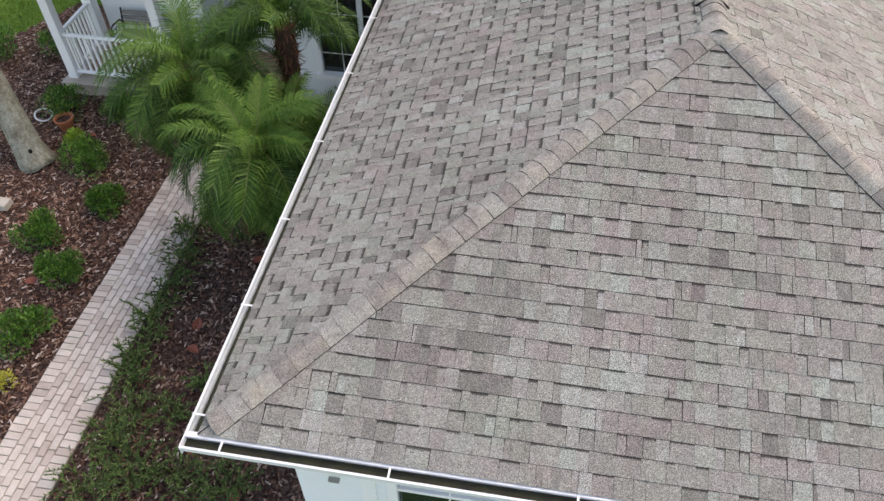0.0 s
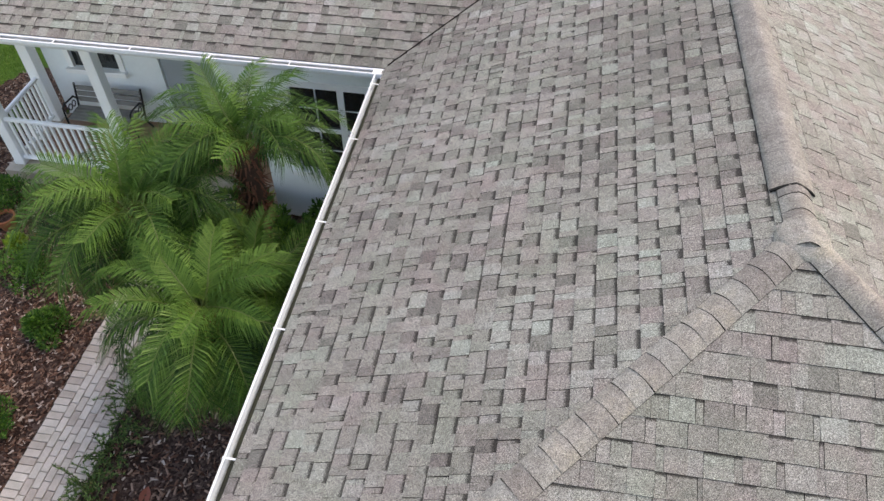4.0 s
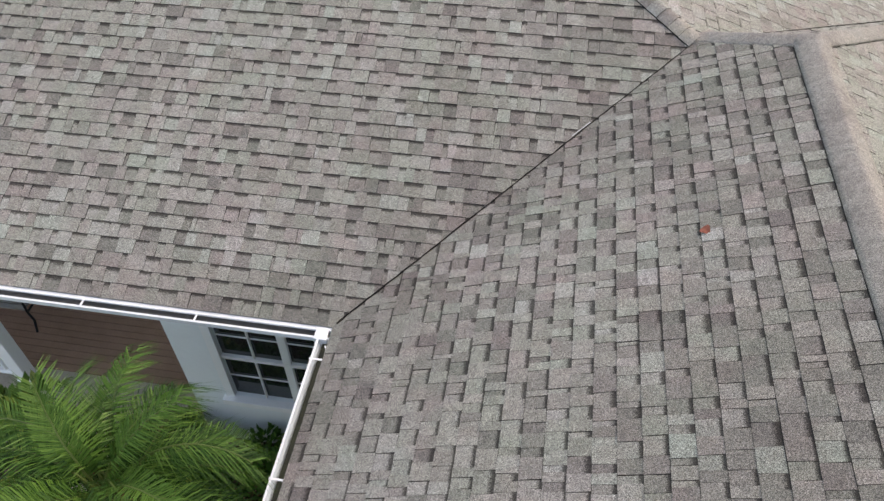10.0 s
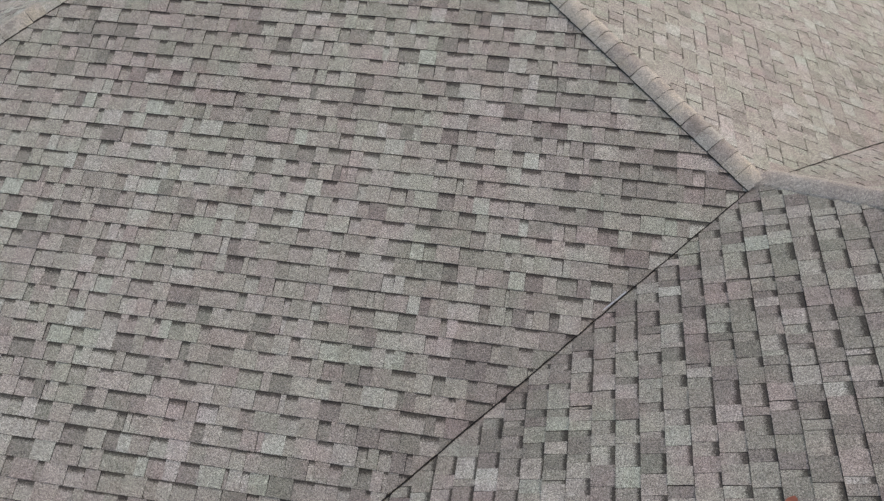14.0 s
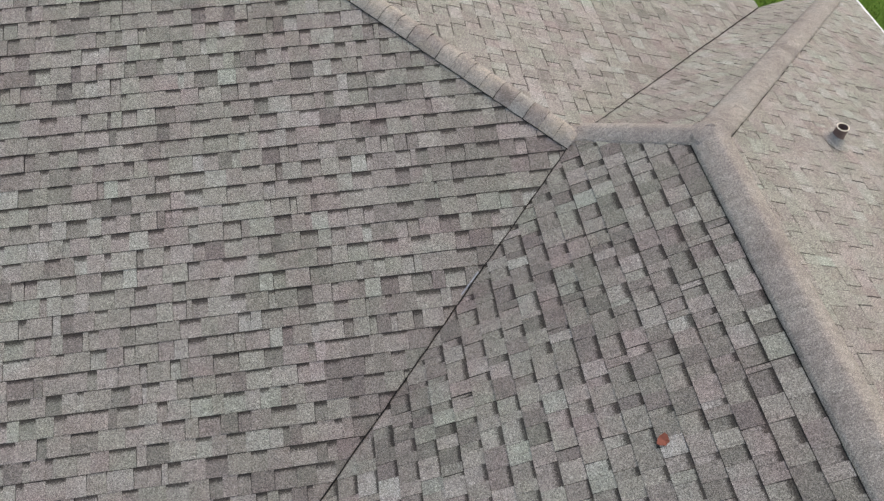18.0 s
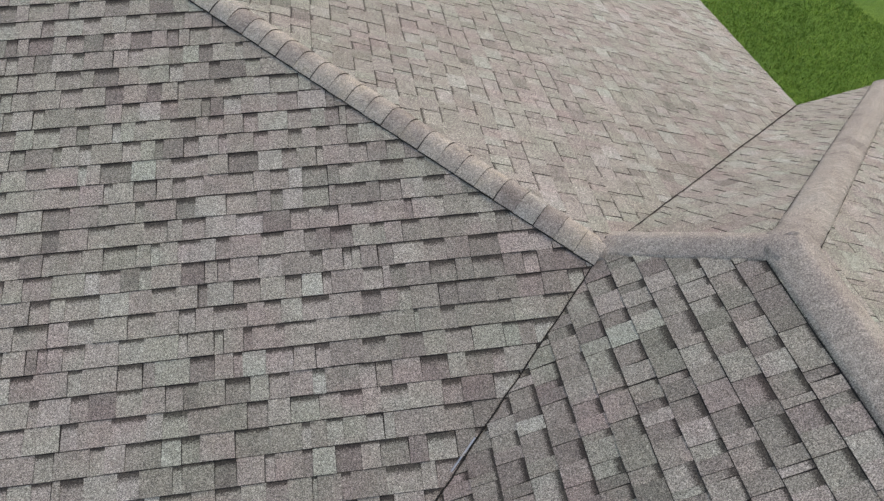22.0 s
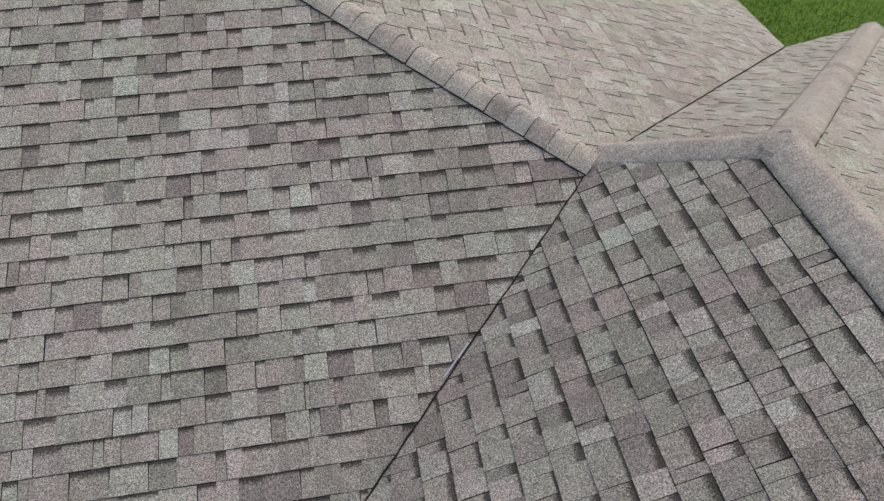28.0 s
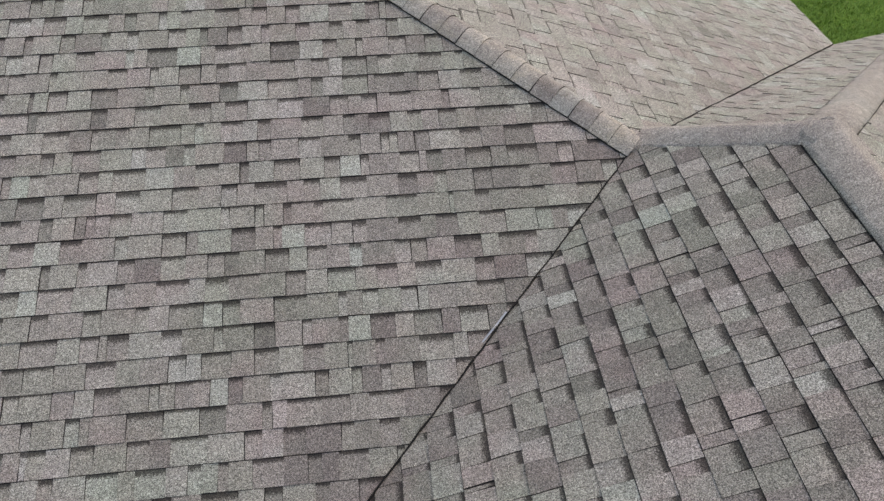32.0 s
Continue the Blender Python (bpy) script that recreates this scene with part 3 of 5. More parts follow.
def gutter(path, label, dirt=None, paint=WHITE):
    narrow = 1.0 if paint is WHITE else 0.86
    vs, fs = sweep(path, [(x * narrow, z) for x, z in GUTTER])
    g = part("gutter", mesh("gutter", vs, fs, paint), house, label)
    if paint is WHITE:
        vs, fs = sweep(path, [(0.006, -0.099), (0.08, -0.099), (0.094, -0.072), (0.05, -0.066), (0.006, -0.07)])
        part("gutter_debris_or_shade", mesh("gutter_debris_or_shade", vs, fs, dirt), g, "debris lying in the gutter")
        edge = 0.04 if dirt is GRIT else 0.022
        vs, fs = sweep(path, [(-0.02, 0.004), (edge, 0.002), (edge + 0.003, -0.008), (edge, -0.008), (edge - 0.003, -0.002), (-0.02, 0.0)])
        part("drip_edge", mesh("drip_edge", vs, fs, WHITE), g, "white metal drip edge under the shingles")
    else:
        # Near-black strip stands in for the shade under the shingle edge.
        vs, fs = sweep(path, [(0.004, -0.09), (0.07, -0.09), (0.066, -0.052), (0.004, -0.04)])
        part("gutter_debris_or_shade", mesh("gutter_debris_or_shade", vs, fs, dirt), g, "dark strip standing in for the shade under the shingle edge")
        vs, fs = sweep(path, [(0.092, 0.003), (0.110, 0.001), (0.111, 0.006), (0.094, 0.008)])
        part("gutter_lip", mesh("gutter_lip", vs, fs, WHITE), g, "white rolled lip of the gutter")
    return g


def hanger(parent, p, out):
    """A metal strap across the gutter."""
    p, out = Vector(p), Vector(out)
    vs, fs = sweep([p, p + out * 0.12], [(-0.008, -0.004), (0.008, -0.004), (0.008, 0.002), (-0.008, 0.002)])
    part("hanger", mesh("hanger", vs, fs, WHITE), parent)


zg = EAVE - 0.012
west = gutter([(0, INNER - 0.13, zg), (0, 0.004, zg)], "stained cool-grey metal gutter along the wing's side eave", SLUDGE_SHADE, COOL_GREY)
front_g = gutter([(-0.11, 0, zg), (WING, 0, zg)], "white metal eaves gutter with dark debris", SLUDGE_SHADE)
block("end_cap", (-0.113, -0.124, zg - 0.1), (-0.107, 0.006, zg + 0.003), WHITE, front_g, "white end cap at the gutter's corner", 0.001)
main_g = gutter([(MAIN_W, INNER, zg), (0.004, INNER, zg)], "white metal eaves gutter along the porch", GRIT)


def hangers(parent, p, q, out, places):
    p, q = Vector(p), Vector(q)
    for d in places:
        hanger(parent, p + (q - p).normalized() * d, out)


hangers(west, (0, 0, zg), (0, INNER, zg), (-1, 0, 0), (0.17, 1.27, 2.36, 3.58, 4.9, 6.2, 7.25))
hangers(front_g, (0, 0, zg), (WING, 0, zg), (0, -1, 0), (0.2, 1.5, 2.88, 4.2, 5.5, 6.9))
hangers(main_g, (0, INNER, zg), (MAIN_W, INNER, zg), (0, -1, 0), (1.2, 2.24, 3.3, 4.35, 5.4, 6.4))
block("corner_box", (-0.14, INNER - 0.14, zg - 0.11), (-0.03, INNER - 0.02, zg + 0.01), WHITE, house, "white mitred gutter corner piece", 0.006)
block("end_plate", (0.01, INNER - 0.02, zg - 0.03), (0.1, INNER + 0.02, zg + 0.02), METAL, house, "bare metal flashing at the valley foot", 0.003)
part("valley_metal", mesh("valley_metal", *sweep([(1.83, INNER + 1.86, EAVE + PITCH * 1.83 + 0.016), (1.98, INNER + 2.0, EAVE + PITCH * 1.98 + 0.018)], [(-0.006, 0), (0.006, 0), (0, 0.004)]), METAL), house, "bare metal glinting in the valley")
strap_v, strap_f = tube([(-0.02, INNER - 0.2, zg + 0.01), (0.03, INNER - 0.3, zg + 0.012), (0.05, INNER - 0.42, zg + 0.008)], 0.006, 6)
part("loose_strap", mesh("loose_strap", strap_v, strap_f, WHITE), house, "loose white gutter strap")
for lo, hi in (((-0.001, 0, EAVE - 0.16), (0.02, INNER, EAVE - 0.005)), ((0, -0.001, EAVE - 0.16), (WING, 0.02, EAVE - 0.005)), ((MAIN_W, INNER - 0.001, EAVE - 0.16), (0.02, INNER + 0.02, EAVE - 0.005)),
               ((WING - 0.02, 0, EAVE - 0.16), (WING + 0.004, RCC[1], EAVE - 0.01)), 
               ((EAST - 0.02, RC[1], EAVE - 0.16), (EAST + 0.004, MAIN_N, EAVE - 0.01)), ((MAIN_W - 0.004, INNER, EAVE - 0.16), (MAIN_W + 0.02, MAIN_N, EAVE - 0.01)), ((MAIN_W, MAIN_N - 0.02, EAVE - 0.16), (EAST, MAIN_N + 0.004, EAVE - 0.01))):
    block("fascia", lo, hi, TRIM, house, bevel=0.002)
rf_v, rf_f = sweep([(RC[0], RC[1], EAVE), (RCC[0], RCC[1], EAVE)], [(-0.005, -0.15), (0.012, -0.15), (0.012, -0.012), (-0.005, -0.012)])
part("fascia", mesh("fascia", rf_v, rf_f, TRIM), house)
# bright drip edge at the far rear corner
block("drip_edge", (WING + 0.005, RCC[1] - 2.4, EAVE - 0.03), (WING + 0.03, RCC[1] + 0.02, EAVE + 0.004), WHITE, house, "white metal drip edge", 0.003)

# ---- walls, soffits and porch ----
WALL = 0.18
ZW = EAVE - 0.14
PORCH_Y, BAY_X, BAY_Y = 9.75, -2.05, 8.06
GZ, SLAB_Z = -0.42, -0.2     # garden soil and porch slab


def holed_wall(name, a, b, z0, z1, thick, holes, mat, label=""):
    """A straight wall from a to b whose openings go through; holes: (from, to, low, high) along it."""
    a, b = Vector((*a, 0)), Vector((*b, 0))
    d = (b - a).normalized()
    n = Vector((-d.y, d.x, 0))
    cuts = sorted({0.0, (b - a).length, *[h[0] for h in holes], *[h[1] for h in holes]})
    lev = sorted({z0, z1, *[h[2] for h in holes], *[h[3] for h in holes]})
    bm = bmesh.new()
    for u0, u1 in zip(cuts, cuts[1:]):
        for l0, l1 in zip(lev, lev[1:]):
            if any(h[0] < (u0 + u1) / 2 < h[1] and h[2] < (l0 + l1) / 2 < h[3] for h in holes):
                continue
            c = [bm.verts.new(a + d * u + n * t + up * l) for u in (u0, u1) for t in (0, thick) for l in (l0, l1)]
            for f in ((0, 1, 5, 4), (2, 6, 7, 3), (0, 2, 3, 1), (4, 5, 7, 6), (0, 4, 6, 2), (1, 3, 7, 5)):
                bm.faces.new([c[i] for i in f])
    bmesh.ops.remove_doubles(bm, verts=bm.verts[:], dist=0.0005)
    return part(name, from_bm(name, bm, mat), house, label)


def window(x0, x1, y, z0, z1, columns, rows, trim=0.1, label="white sash window with dark panes"):
    """A sash window in a wall that faces -y, with frame, sill, bars and panes."""
    w = block("window", (x0 - trim, y - 0.025, z1), (x1 + trim, y + 0.02, z1 + trim), TRIM, house, label)
    block("window_frame", (x0 - trim, y - 0.025, z0), (x0, y + 0.02, z1 - 0.001), TRIM, w)
    block("window_frame", (x1, y - 0.025, z0), (x1 + trim, y + 0.02, z1 - 0.001), TRIM, w)
    block("window_sill", (x0 - trim - 0.03, y - 0.09, z0 - 0.09), (x1 + trim + 0.03, y + 0.04, z0 - 0.001), TRIM, w, "pale projecting sill", 0.008)
    mid = (z0 + z1) / 2
    block("sash_rail", (x0, y + 0.005, mid - 0.025), (x1, y + 0.05, mid + 0.025), TRIM, w)
    for i in range(1, columns):
        xx = x0 + (x1 - x0) * i / columns
        wide = 0.045 if columns % 2 == 0 and i == columns // 2 and x1 - x0 > 1.1 else 0.006
        block("mullion", (xx - wide, y + 0.008, z0), (xx + wide, y + 0.045, mid - 0.027), TRIM, w, bevel=0.002)
        block("mullion", (xx - wide, y + 0.008, mid + 0.027), (xx + wide, y + 0.045, z1), TRIM, w, bevel=0.002)
    for a, b in ((z0, mid), (mid, z1)):
        for i in range(1, rows):
            zz = a + (b - a) * i / rows
            block("glazing_bar", (x0, y + 0.03, zz - 0.005), (x1, y + 0.046, zz + 0.005), TRIM, w, bevel=0.002)
        block("pane", (x0, y + 0.05, a), (x1, y + 0.056, b), GLASS, w, "dark reflecting pane", 0.0)
    return w


holed_wall("wall", (0.48, INNER + 0.5), (0.48, 0.44), GZ, ZW, WALL, [], STUCCO, "pale blue stucco side wall")
holed_wall("wall", (0.44, 0.42), (WING - 0.44, 0.42), GZ, ZW, WALL, [(0.95, 2.9, 0.7, 2.25)], STUCCO, "pale blue stucco front wall with a window opening")
window(1.4, 3.33, 0.42, 0.7, 2.25, 4, 1)
block("corner_board", (1.06, 0.39, 0.1), (1.2, 0.418, ZW), TRIM, house, "white vertical trim board")
hook_v, hook_f = sweep([(0.78, 0.36, 1.62), (0.88, 0.36, 1.62)], [(-0.02, -0.02), (0.02, -0.02), (0.02, 0.02), (-0.02, 0.02)])
part("wall_bracket", mesh("wall_bracket", hook_v, hook_f, GREYWOOD), house, "small grey metal wall bracket")
holed_wall("wall", (BAY_X, BAY_Y), (0.6, BAY_Y), GZ, ZW, WALL, [(0.53, 1.98, 0.64, 2.12)], STUCCO, "pale blue stucco wall beside the porch with a window opening")
window(BAY_X + 0.53, BAY_X + 1.98, BAY_Y, 0.64, 2.12, 4, 2)
holed_wall("wall", (BAY_X, PORCH_Y + 0.1), (BAY_X, BAY_Y + WALL), GZ, ZW, WALL, [], STUCCO, "pale blue stucco return wall of the porch")
holed_wall("wall", (MAIN_W + 0.5, PORCH_Y), (BAY_X + 0.2, PORCH_Y), GZ, ZW, WALL, [(0.51, 1.35, 0.85, 1.95), (2.1, 3.05, SLAB_Z, 1.95)], STUCCO, "pale blue stucco porch wall with window and door openings")
window(MAIN_W + 1.01, MAIN_W + 1.85, PORCH_Y, 0.85, 1.95, 2, 1)
# Door is added: its grey stands in for the wall's shaded stretch.
door = block("door", (MAIN_W + 2.61, PORCH_Y + 0.03, SLAB_Z + 0.02), (MAIN_W + 3.54, PORCH_Y + 0.08, 1.94), plain("grey_wall_shade", (0.36, 0.40, 0.43), 0.5), house, "grey door added for the shaded stretch of porch wall")
part("door_handle", mesh("door_handle", *tube([(MAIN_W + 3.46, PORCH_Y - 0.03, 0.8), (MAIN_W + 3.34, PORCH_Y - 0.03, 0.8)], 0.012), METAL), door)
holed_wall("wall", (MAIN_W + 0.5, MAIN_N - 0.5), (MAIN_W + 0.5, PORCH_Y + 0.1), GZ, ZW, WALL, [], STUCCO, "pale blue stucco end wall")
holed_wall("wall", (EAST - 0.45, MAIN_N - 0.5), (MAIN_W + 0.7, MAIN_N - 0.5), GZ, ZW, WALL, [], STUCCO, "pale blue stucco rear wall")
holed_wall("wall", (EAST - 0.45, RC[1] - 0.6), (EAST - 0.45, MAIN_N - 0.5), GZ, ZW, WALL, [], STUCCO, "pale blue stucco east wall")
holed_wall("wall", (WING - 0.45, RCC[1] - 0.45), (EAST - 0.45, RCC[1] - 0.45), GZ, ZW, WALL, [], STUCCO, "pale blue stucco wing rear wall")
holed_wall("wall", (WING - 0.45, 0.44), (WING - 0.45, RCC[1] - 0.45), GZ, ZW, WALL, [], STUCCO, "pale blue stucco wing east wall")
for lo, hi in (((0.0, 0.02, ZW + 0.002), (0.62, INNER, ZW + 0.02)), ((0.62, 0.02, ZW + 0.002), (WING - 0.02, 0.58, ZW + 0.02)), ((MAIN_W + 0.02, INNER + 0.02, ZW + 0.002), (0.62, PORCH_Y + 0.1, ZW + 0.02)), ((WING - 0.6, 0.6, ZW + 0.002), (WING - 0.02, RCC[1] - 0.02, ZW + 0.02))):
    block("soffit", lo, hi, TRIM, house, "white boarded soffit", 0.0)
block("porch_beam", (MAIN_W + 0.2, 8.24, EAVE - 0.42), (BAY_X, 8.46, ZW), TRIM, house, "white boxed beam over the porch posts")

floor_t = tagged(block("porch_floor", (MAIN_W + 0.2, 8.12, GZ - 0.05), (BAY_X, PORCH_Y, SLAB_Z), SLAB), "grey-beige concrete porch slab", kind="structure")
n_b = 12
for i in range(n_b):
    y0 = 8.52 + i * (PORCH_Y - 8.53) / n_b
    block("deck_board", (MAIN_W + 0.52, y0 + 0.004, SLAB_Z), (BAY_X - 0.004, y0 + (PORCH_Y - 8.53) / n_b - 0.003, SLAB_Z + 0.018 + rng.uniform(0, 0.003)), WOOD_DECK, floor_t, bevel=0.002)


def porch_post(x, y, w=0.17):
    p = block("porch_post", (x - w / 2, y - w / 2, SLAB_Z), (x + w / 2, y + w / 2, EAVE - 0.42), TRIM, house, "square white porch post", 0.012)
    block("post_base", (x - w / 2 - 0.008, y - w / 2 - 0.008, SLAB_Z), (x + w / 2 + 0.008, y + w / 2 + 0.008, SLAB_Z + 0.08), TRIM, p, bevel=0.01)
    return p


porch_post(-6.67, 8.38)
porch_post(-4.58, 8.34)
porch_post(-6.7, 9.6, 0.2)


def railing(a, b, label):
    a, b = Vector((*a, 0)), Vector((*b, 0))
    d = (b - a).normalized()
    r = tagged(new("porch_railing"), label, "railing")
    sec = [(-0.04, -0.02), (0.04, -0.02), (0.04, 0.012), (0.022, 0.028), (-0.022, 0.028), (-0.04, 0.012)]
    part("top_rail", mesh("top_rail", *sweep([a + up * (SLAB_Z + 0.9), b + up * (SLAB_Z + 0.9)], sec), TRIM), r)
    part("bottom_rail", mesh("bottom_rail", *sweep([a + up * (SLAB_Z + 0.12), b + up * (SLAB_Z + 0.12)], sec), TRIM), r)
    n = int((b - a).length / 0.115)
    bal = mesh("baluster", *sweep([(0, 0, SLAB_Z + 0.135), (0, 0, SLAB_Z + 0.885)], [(-0.018, -0.018), (0.018, -0.018), (0.018, 0.018), (-0.018, 0.018)], frame_up=Vector((0, 1, 0))), TRIM)
    for i in range(n):
        p = a + d * ((i + 0.5) * (b - a).length / n)
        part("baluster", bal, r, at=Matrix.Translation(p))
    foot = mesh("rail_foot", *sweep([(0, 0, SLAB_Z), (0, 0, SLAB_Z + 0.105)], [(-0.025, -0.025), (0.025, -0.025), (0.025, 0.025), (-0.025, 0.025)], frame_up=Vector((0, 1, 0))), TRIM)
    part("rail_foot", foot, r, at=Matrix.Translation(a.lerp(b, 0.5)))
    return r


railing((-6.585, 8.38), (-4.665, 8.35), "white painted wooden railing between the porch posts")
railing((-6.67, 8.465), (-6.7, 9.5), "white painted wooden railing at the porch's end")


def bench():
    b = tagged(new("garden_bench"), "grey wooden slatted bench with black iron ends on the porch", "bench")
    b.matrix_basis = pose(0, 0, SLAB_Z - 0.1)
    x0, x1, y0, y1 = -6.08, -4.86, 9.08, 9.5
    for i in range(5):
        y = y0 + i * (y1 - y0) / 5
        block("seat_slat", (x0 + 0.03, y, 0.52), (x1 - 0.03, y + 0.07, 0.545), GREYWOOD, b, bevel=0.006)
    for i in range(3):
        z = 0.6 + i * 0.1
        block("back_slat", (x0 + 0.03, y1 + 0.02 + i * 0.025, z), (x1 - 0.03, y1 + 0.045 + i * 0.025, z + 0.085), GREYWOOD, b, bevel=0.006)
    for x in (x0, x1):
        side = part("end_frame", mesh("end_frame", *tube([(x, y0 - 0.04, 0.118), (x, y0 + 0.02, 0.3), (x, y0, 0.5), (x, y0 + 0.02, 0.74), (x, y0 + 0.1, 0.77), (x, y1 - 0.05, 0.74), (x, y1 + 0.05, 0.62)], 0.017), IRON), b, "black scrolled cast-iron bench end")
        part("back_leg", mesh("back_leg", *tube([(x, y1 + 0.1, 0.118), (x, y1 - 0.03, 0.35), (x, y1, 0.53), (x, y1 + 0.1, 0.92)], 0.018), IRON), side)
        part("seat_rail", mesh("seat_rail", *tube([(x, y0, 0.5), (x, y1, 0.5)], 0.016), IRON), side)
        for k in range(3):
            ring = [(x, y0 + 0.1 + k * 0.11 + 0.05 * math.cos(t * 0.7), 0.63 + 0.055 * math.sin(t * 0.7)) for t in range(10)]
            part("scroll", mesh("scroll", *tube(ring, 0.009, 6), IRON), side)
    return b


bench()

# ---- pipes on the roof ----


def vent_pipe(x, y, tall, r, mat, label, boot=True):
    z = EAVE + PITCH * (WING - x)
    n = 18
    vs, fs = [], []
    for rad, h in ((r, -0.1), (r, tall), (r * 0.82, tall), (r * 0.82, tall - 0.12)):
        for k in range(n):
            vs.append((rad * math.cos(2 * math.pi * k / n), rad * math.sin(2 * math.pi * k / n), h))
    for i in range(3):
        fs += [(i * n + k, i * n + (k + 1) % n, (i + 1) * n + (k + 1) % n, (i + 1) * n + k) for k in range(n)]
    fs.append(tuple(range(3 * n, 4 * n)))
    p = tagged(part("vent_pipe", mesh("vent_pipe", vs, fs, mat, smooth=False), at=pose(x, y, z)), label, "pipe")
    lip, lf = tube([(r * 0.93 * math.cos(2 * math.pi * k / 16), r * 0.93 * math.sin(2 * math.pi * k / 16), tall) for k in range(17)], r * 0.1, 6)
    part("rim", mesh("rim", lip, lf, PVC), p, "pale worn pipe rim")
    cone = []
    for rad, h in ((r * 1.08, 0.07), (r * 2.0, 0.012), (r * 2.6, 0.009)):
        for k in range(n):
            cx, cy = rad * math.cos(2 * math.pi * k / n), rad * math.sin(2 * math.pi * k / n)
            cone.append((cx, cy, h - PITCH * cx))
    cf = [(i * n + k, i * n + (k + 1) % n, (i + 1) * n + (k + 1) % n, (i + 1) * n + k) for i in range(2) for k in range(n)]
    part("flashing", mesh("flashing", cone, cf, SHINGLE, smooth=True), p, "granule-covered pipe flashing")
    return p


vent_pipe(4.81, 8.55, 0.17, 0.07, PVC, "short cream plastic vent pipe rising through the roof")
vent_pipe(5.14, 10.36, 0.16, 0.05, RUSTY, "short brown vent pipe with pale rim on the roof")

# ---- ground ----


def lawn_material():
    g = Graph("lawn", 0.9, specular=0.2)
    base = g.ramp(g.noise(26.0, 4.0, 0.75), [(0.25, (0.034, 0.085, 0.009)), (0.5, (0.076, 0.166, 0.017)), (0.75, (0.145, 0.246, 0.038))])
    base = g.mix(0.7, base, g.ramp(g.noise(0.8, 4.0, 0.6), [(0.3, (0.72, 0.8, 0.7)), (0.6, (1.1, 1.08, 1.0)), (0.8, (1.4, 1.2, 0.9))]), "MULTIPLY")
    g.bump(g.noise(70.0, 3.0, 0.8), 1.0, 0.03)
    return g.done(base)


def soil_material():
    g = Graph("mulch_soil", 0.95, specular=0.06)
    base = g.ramp(g.voronoi(34.0, co=None), [(0.0, (0.024, 0.014, 0.011)), (0.5, (0.08, 0.049, 0.039)), (0.85, (0.16, 0.108, 0.09)), (1.0, (0.30, 0.225, 0.20))])
    base = g.mix(0.6, base, g.ramp(g.noise(2.0, 4.0), [(0.3, grey(0.6)), (0.7, grey(1.25))]), "MULTIPLY")
    g.bump(g.noise(50.0, 4.0, 0.8), 1.0, 0.03)
    return g.done(base)


def chip_material():
    g = Graph("bark_chips", 0.9, specular=0.08)
    base = g.ramp(g.rnd(), [(0.0, (0.03, 0.016, 0.012)), (0.25, (0.115, 0.055, 0.037)), (0.55, (0.215, 0.118, 0.083)), (0.85, (0.35, 0.235, 0.18)), (1.0, (0.58, 0.49, 0.43))])
    base = g.mix(0.5, base, g.ramp(g.noise(60.0, 3.0), [(0.3, grey(0.6)), (0.7, grey(1.3))]), "MULTIPLY")
    return g.done(base)


GRASS, SOIL, CHIP = lawn_material(), soil_material(), chip_material()
LEAFRED = plain("dead_red_leaf", (0.27, 0.085, 0.055), 0.7, 0.3, 20.0)

gm = mesh("ground", [(-900, -900, GZ - 0.03), (900, -900, GZ - 0.03), (900, 900, GZ - 0.03), (-900, 900, GZ - 0.03)], [(0, 1, 2, 3)], GRASS)
tagged(part("ground", gm), "mown green lawn reaching to the horizon", kind="structure")


def bed_height(x, y):
    return 0.018 * noise.noise((x * 0.7, y * 0.7, 0)) + 0.012 * noise.noise((x * 3, y * 3, 3)) - 0.012 + GZ


PX0, PX1 = -3.86, -2.91     # the edges of the path
BED = [(-8.3, -4.0), (0.48, -4.0), (0.48, 8.1), (-2.05, 8.1), (-6.8, 8.15), (-6.95, 11.5), (-8.3, 11.3), (-8.95, 9.9), (-10.2, 8.8), (-11.7, 6.9), (-11.7, -4.0)]


def inside(x, y, poly):
    hit = False
    for (x0, y0), (x1, y1) in zip(poly, poly[1:] + poly[:1]):
        if (y0 > y) != (y1 > y) and x < x0 + (y - y0) / (y1 - y0) * (x1 - x0):
            hit = not hit
    return hit


step = 0.12
idx, bv, bf = {}, [], []
for ix in range(int(12.3 / step) + 1):
    for iy in range(int(15.6 / step) + 1):
        x, y = -11.7 + ix * step, -4.0 + iy * step
        idx[ix, iy] = len(bv)
        bv.append((x, y, bed_height(x, y)))
for (ix, iy), k in idx.items():
    if (ix + 1, iy + 1) in idx and inside(-11.7 + (ix + 0.5) * step, -4.0 + (iy + 0.5) * step, BED):
        bf.append((k, idx[ix + 1, iy], idx[ix + 1, iy + 1], idx[ix, iy + 1]))
tagged(part("mulch_bed", mesh("mulch_bed", bv, bf, SOIL, smooth=True)), "planting bed of dark red-brown bark mulch", kind="structure")


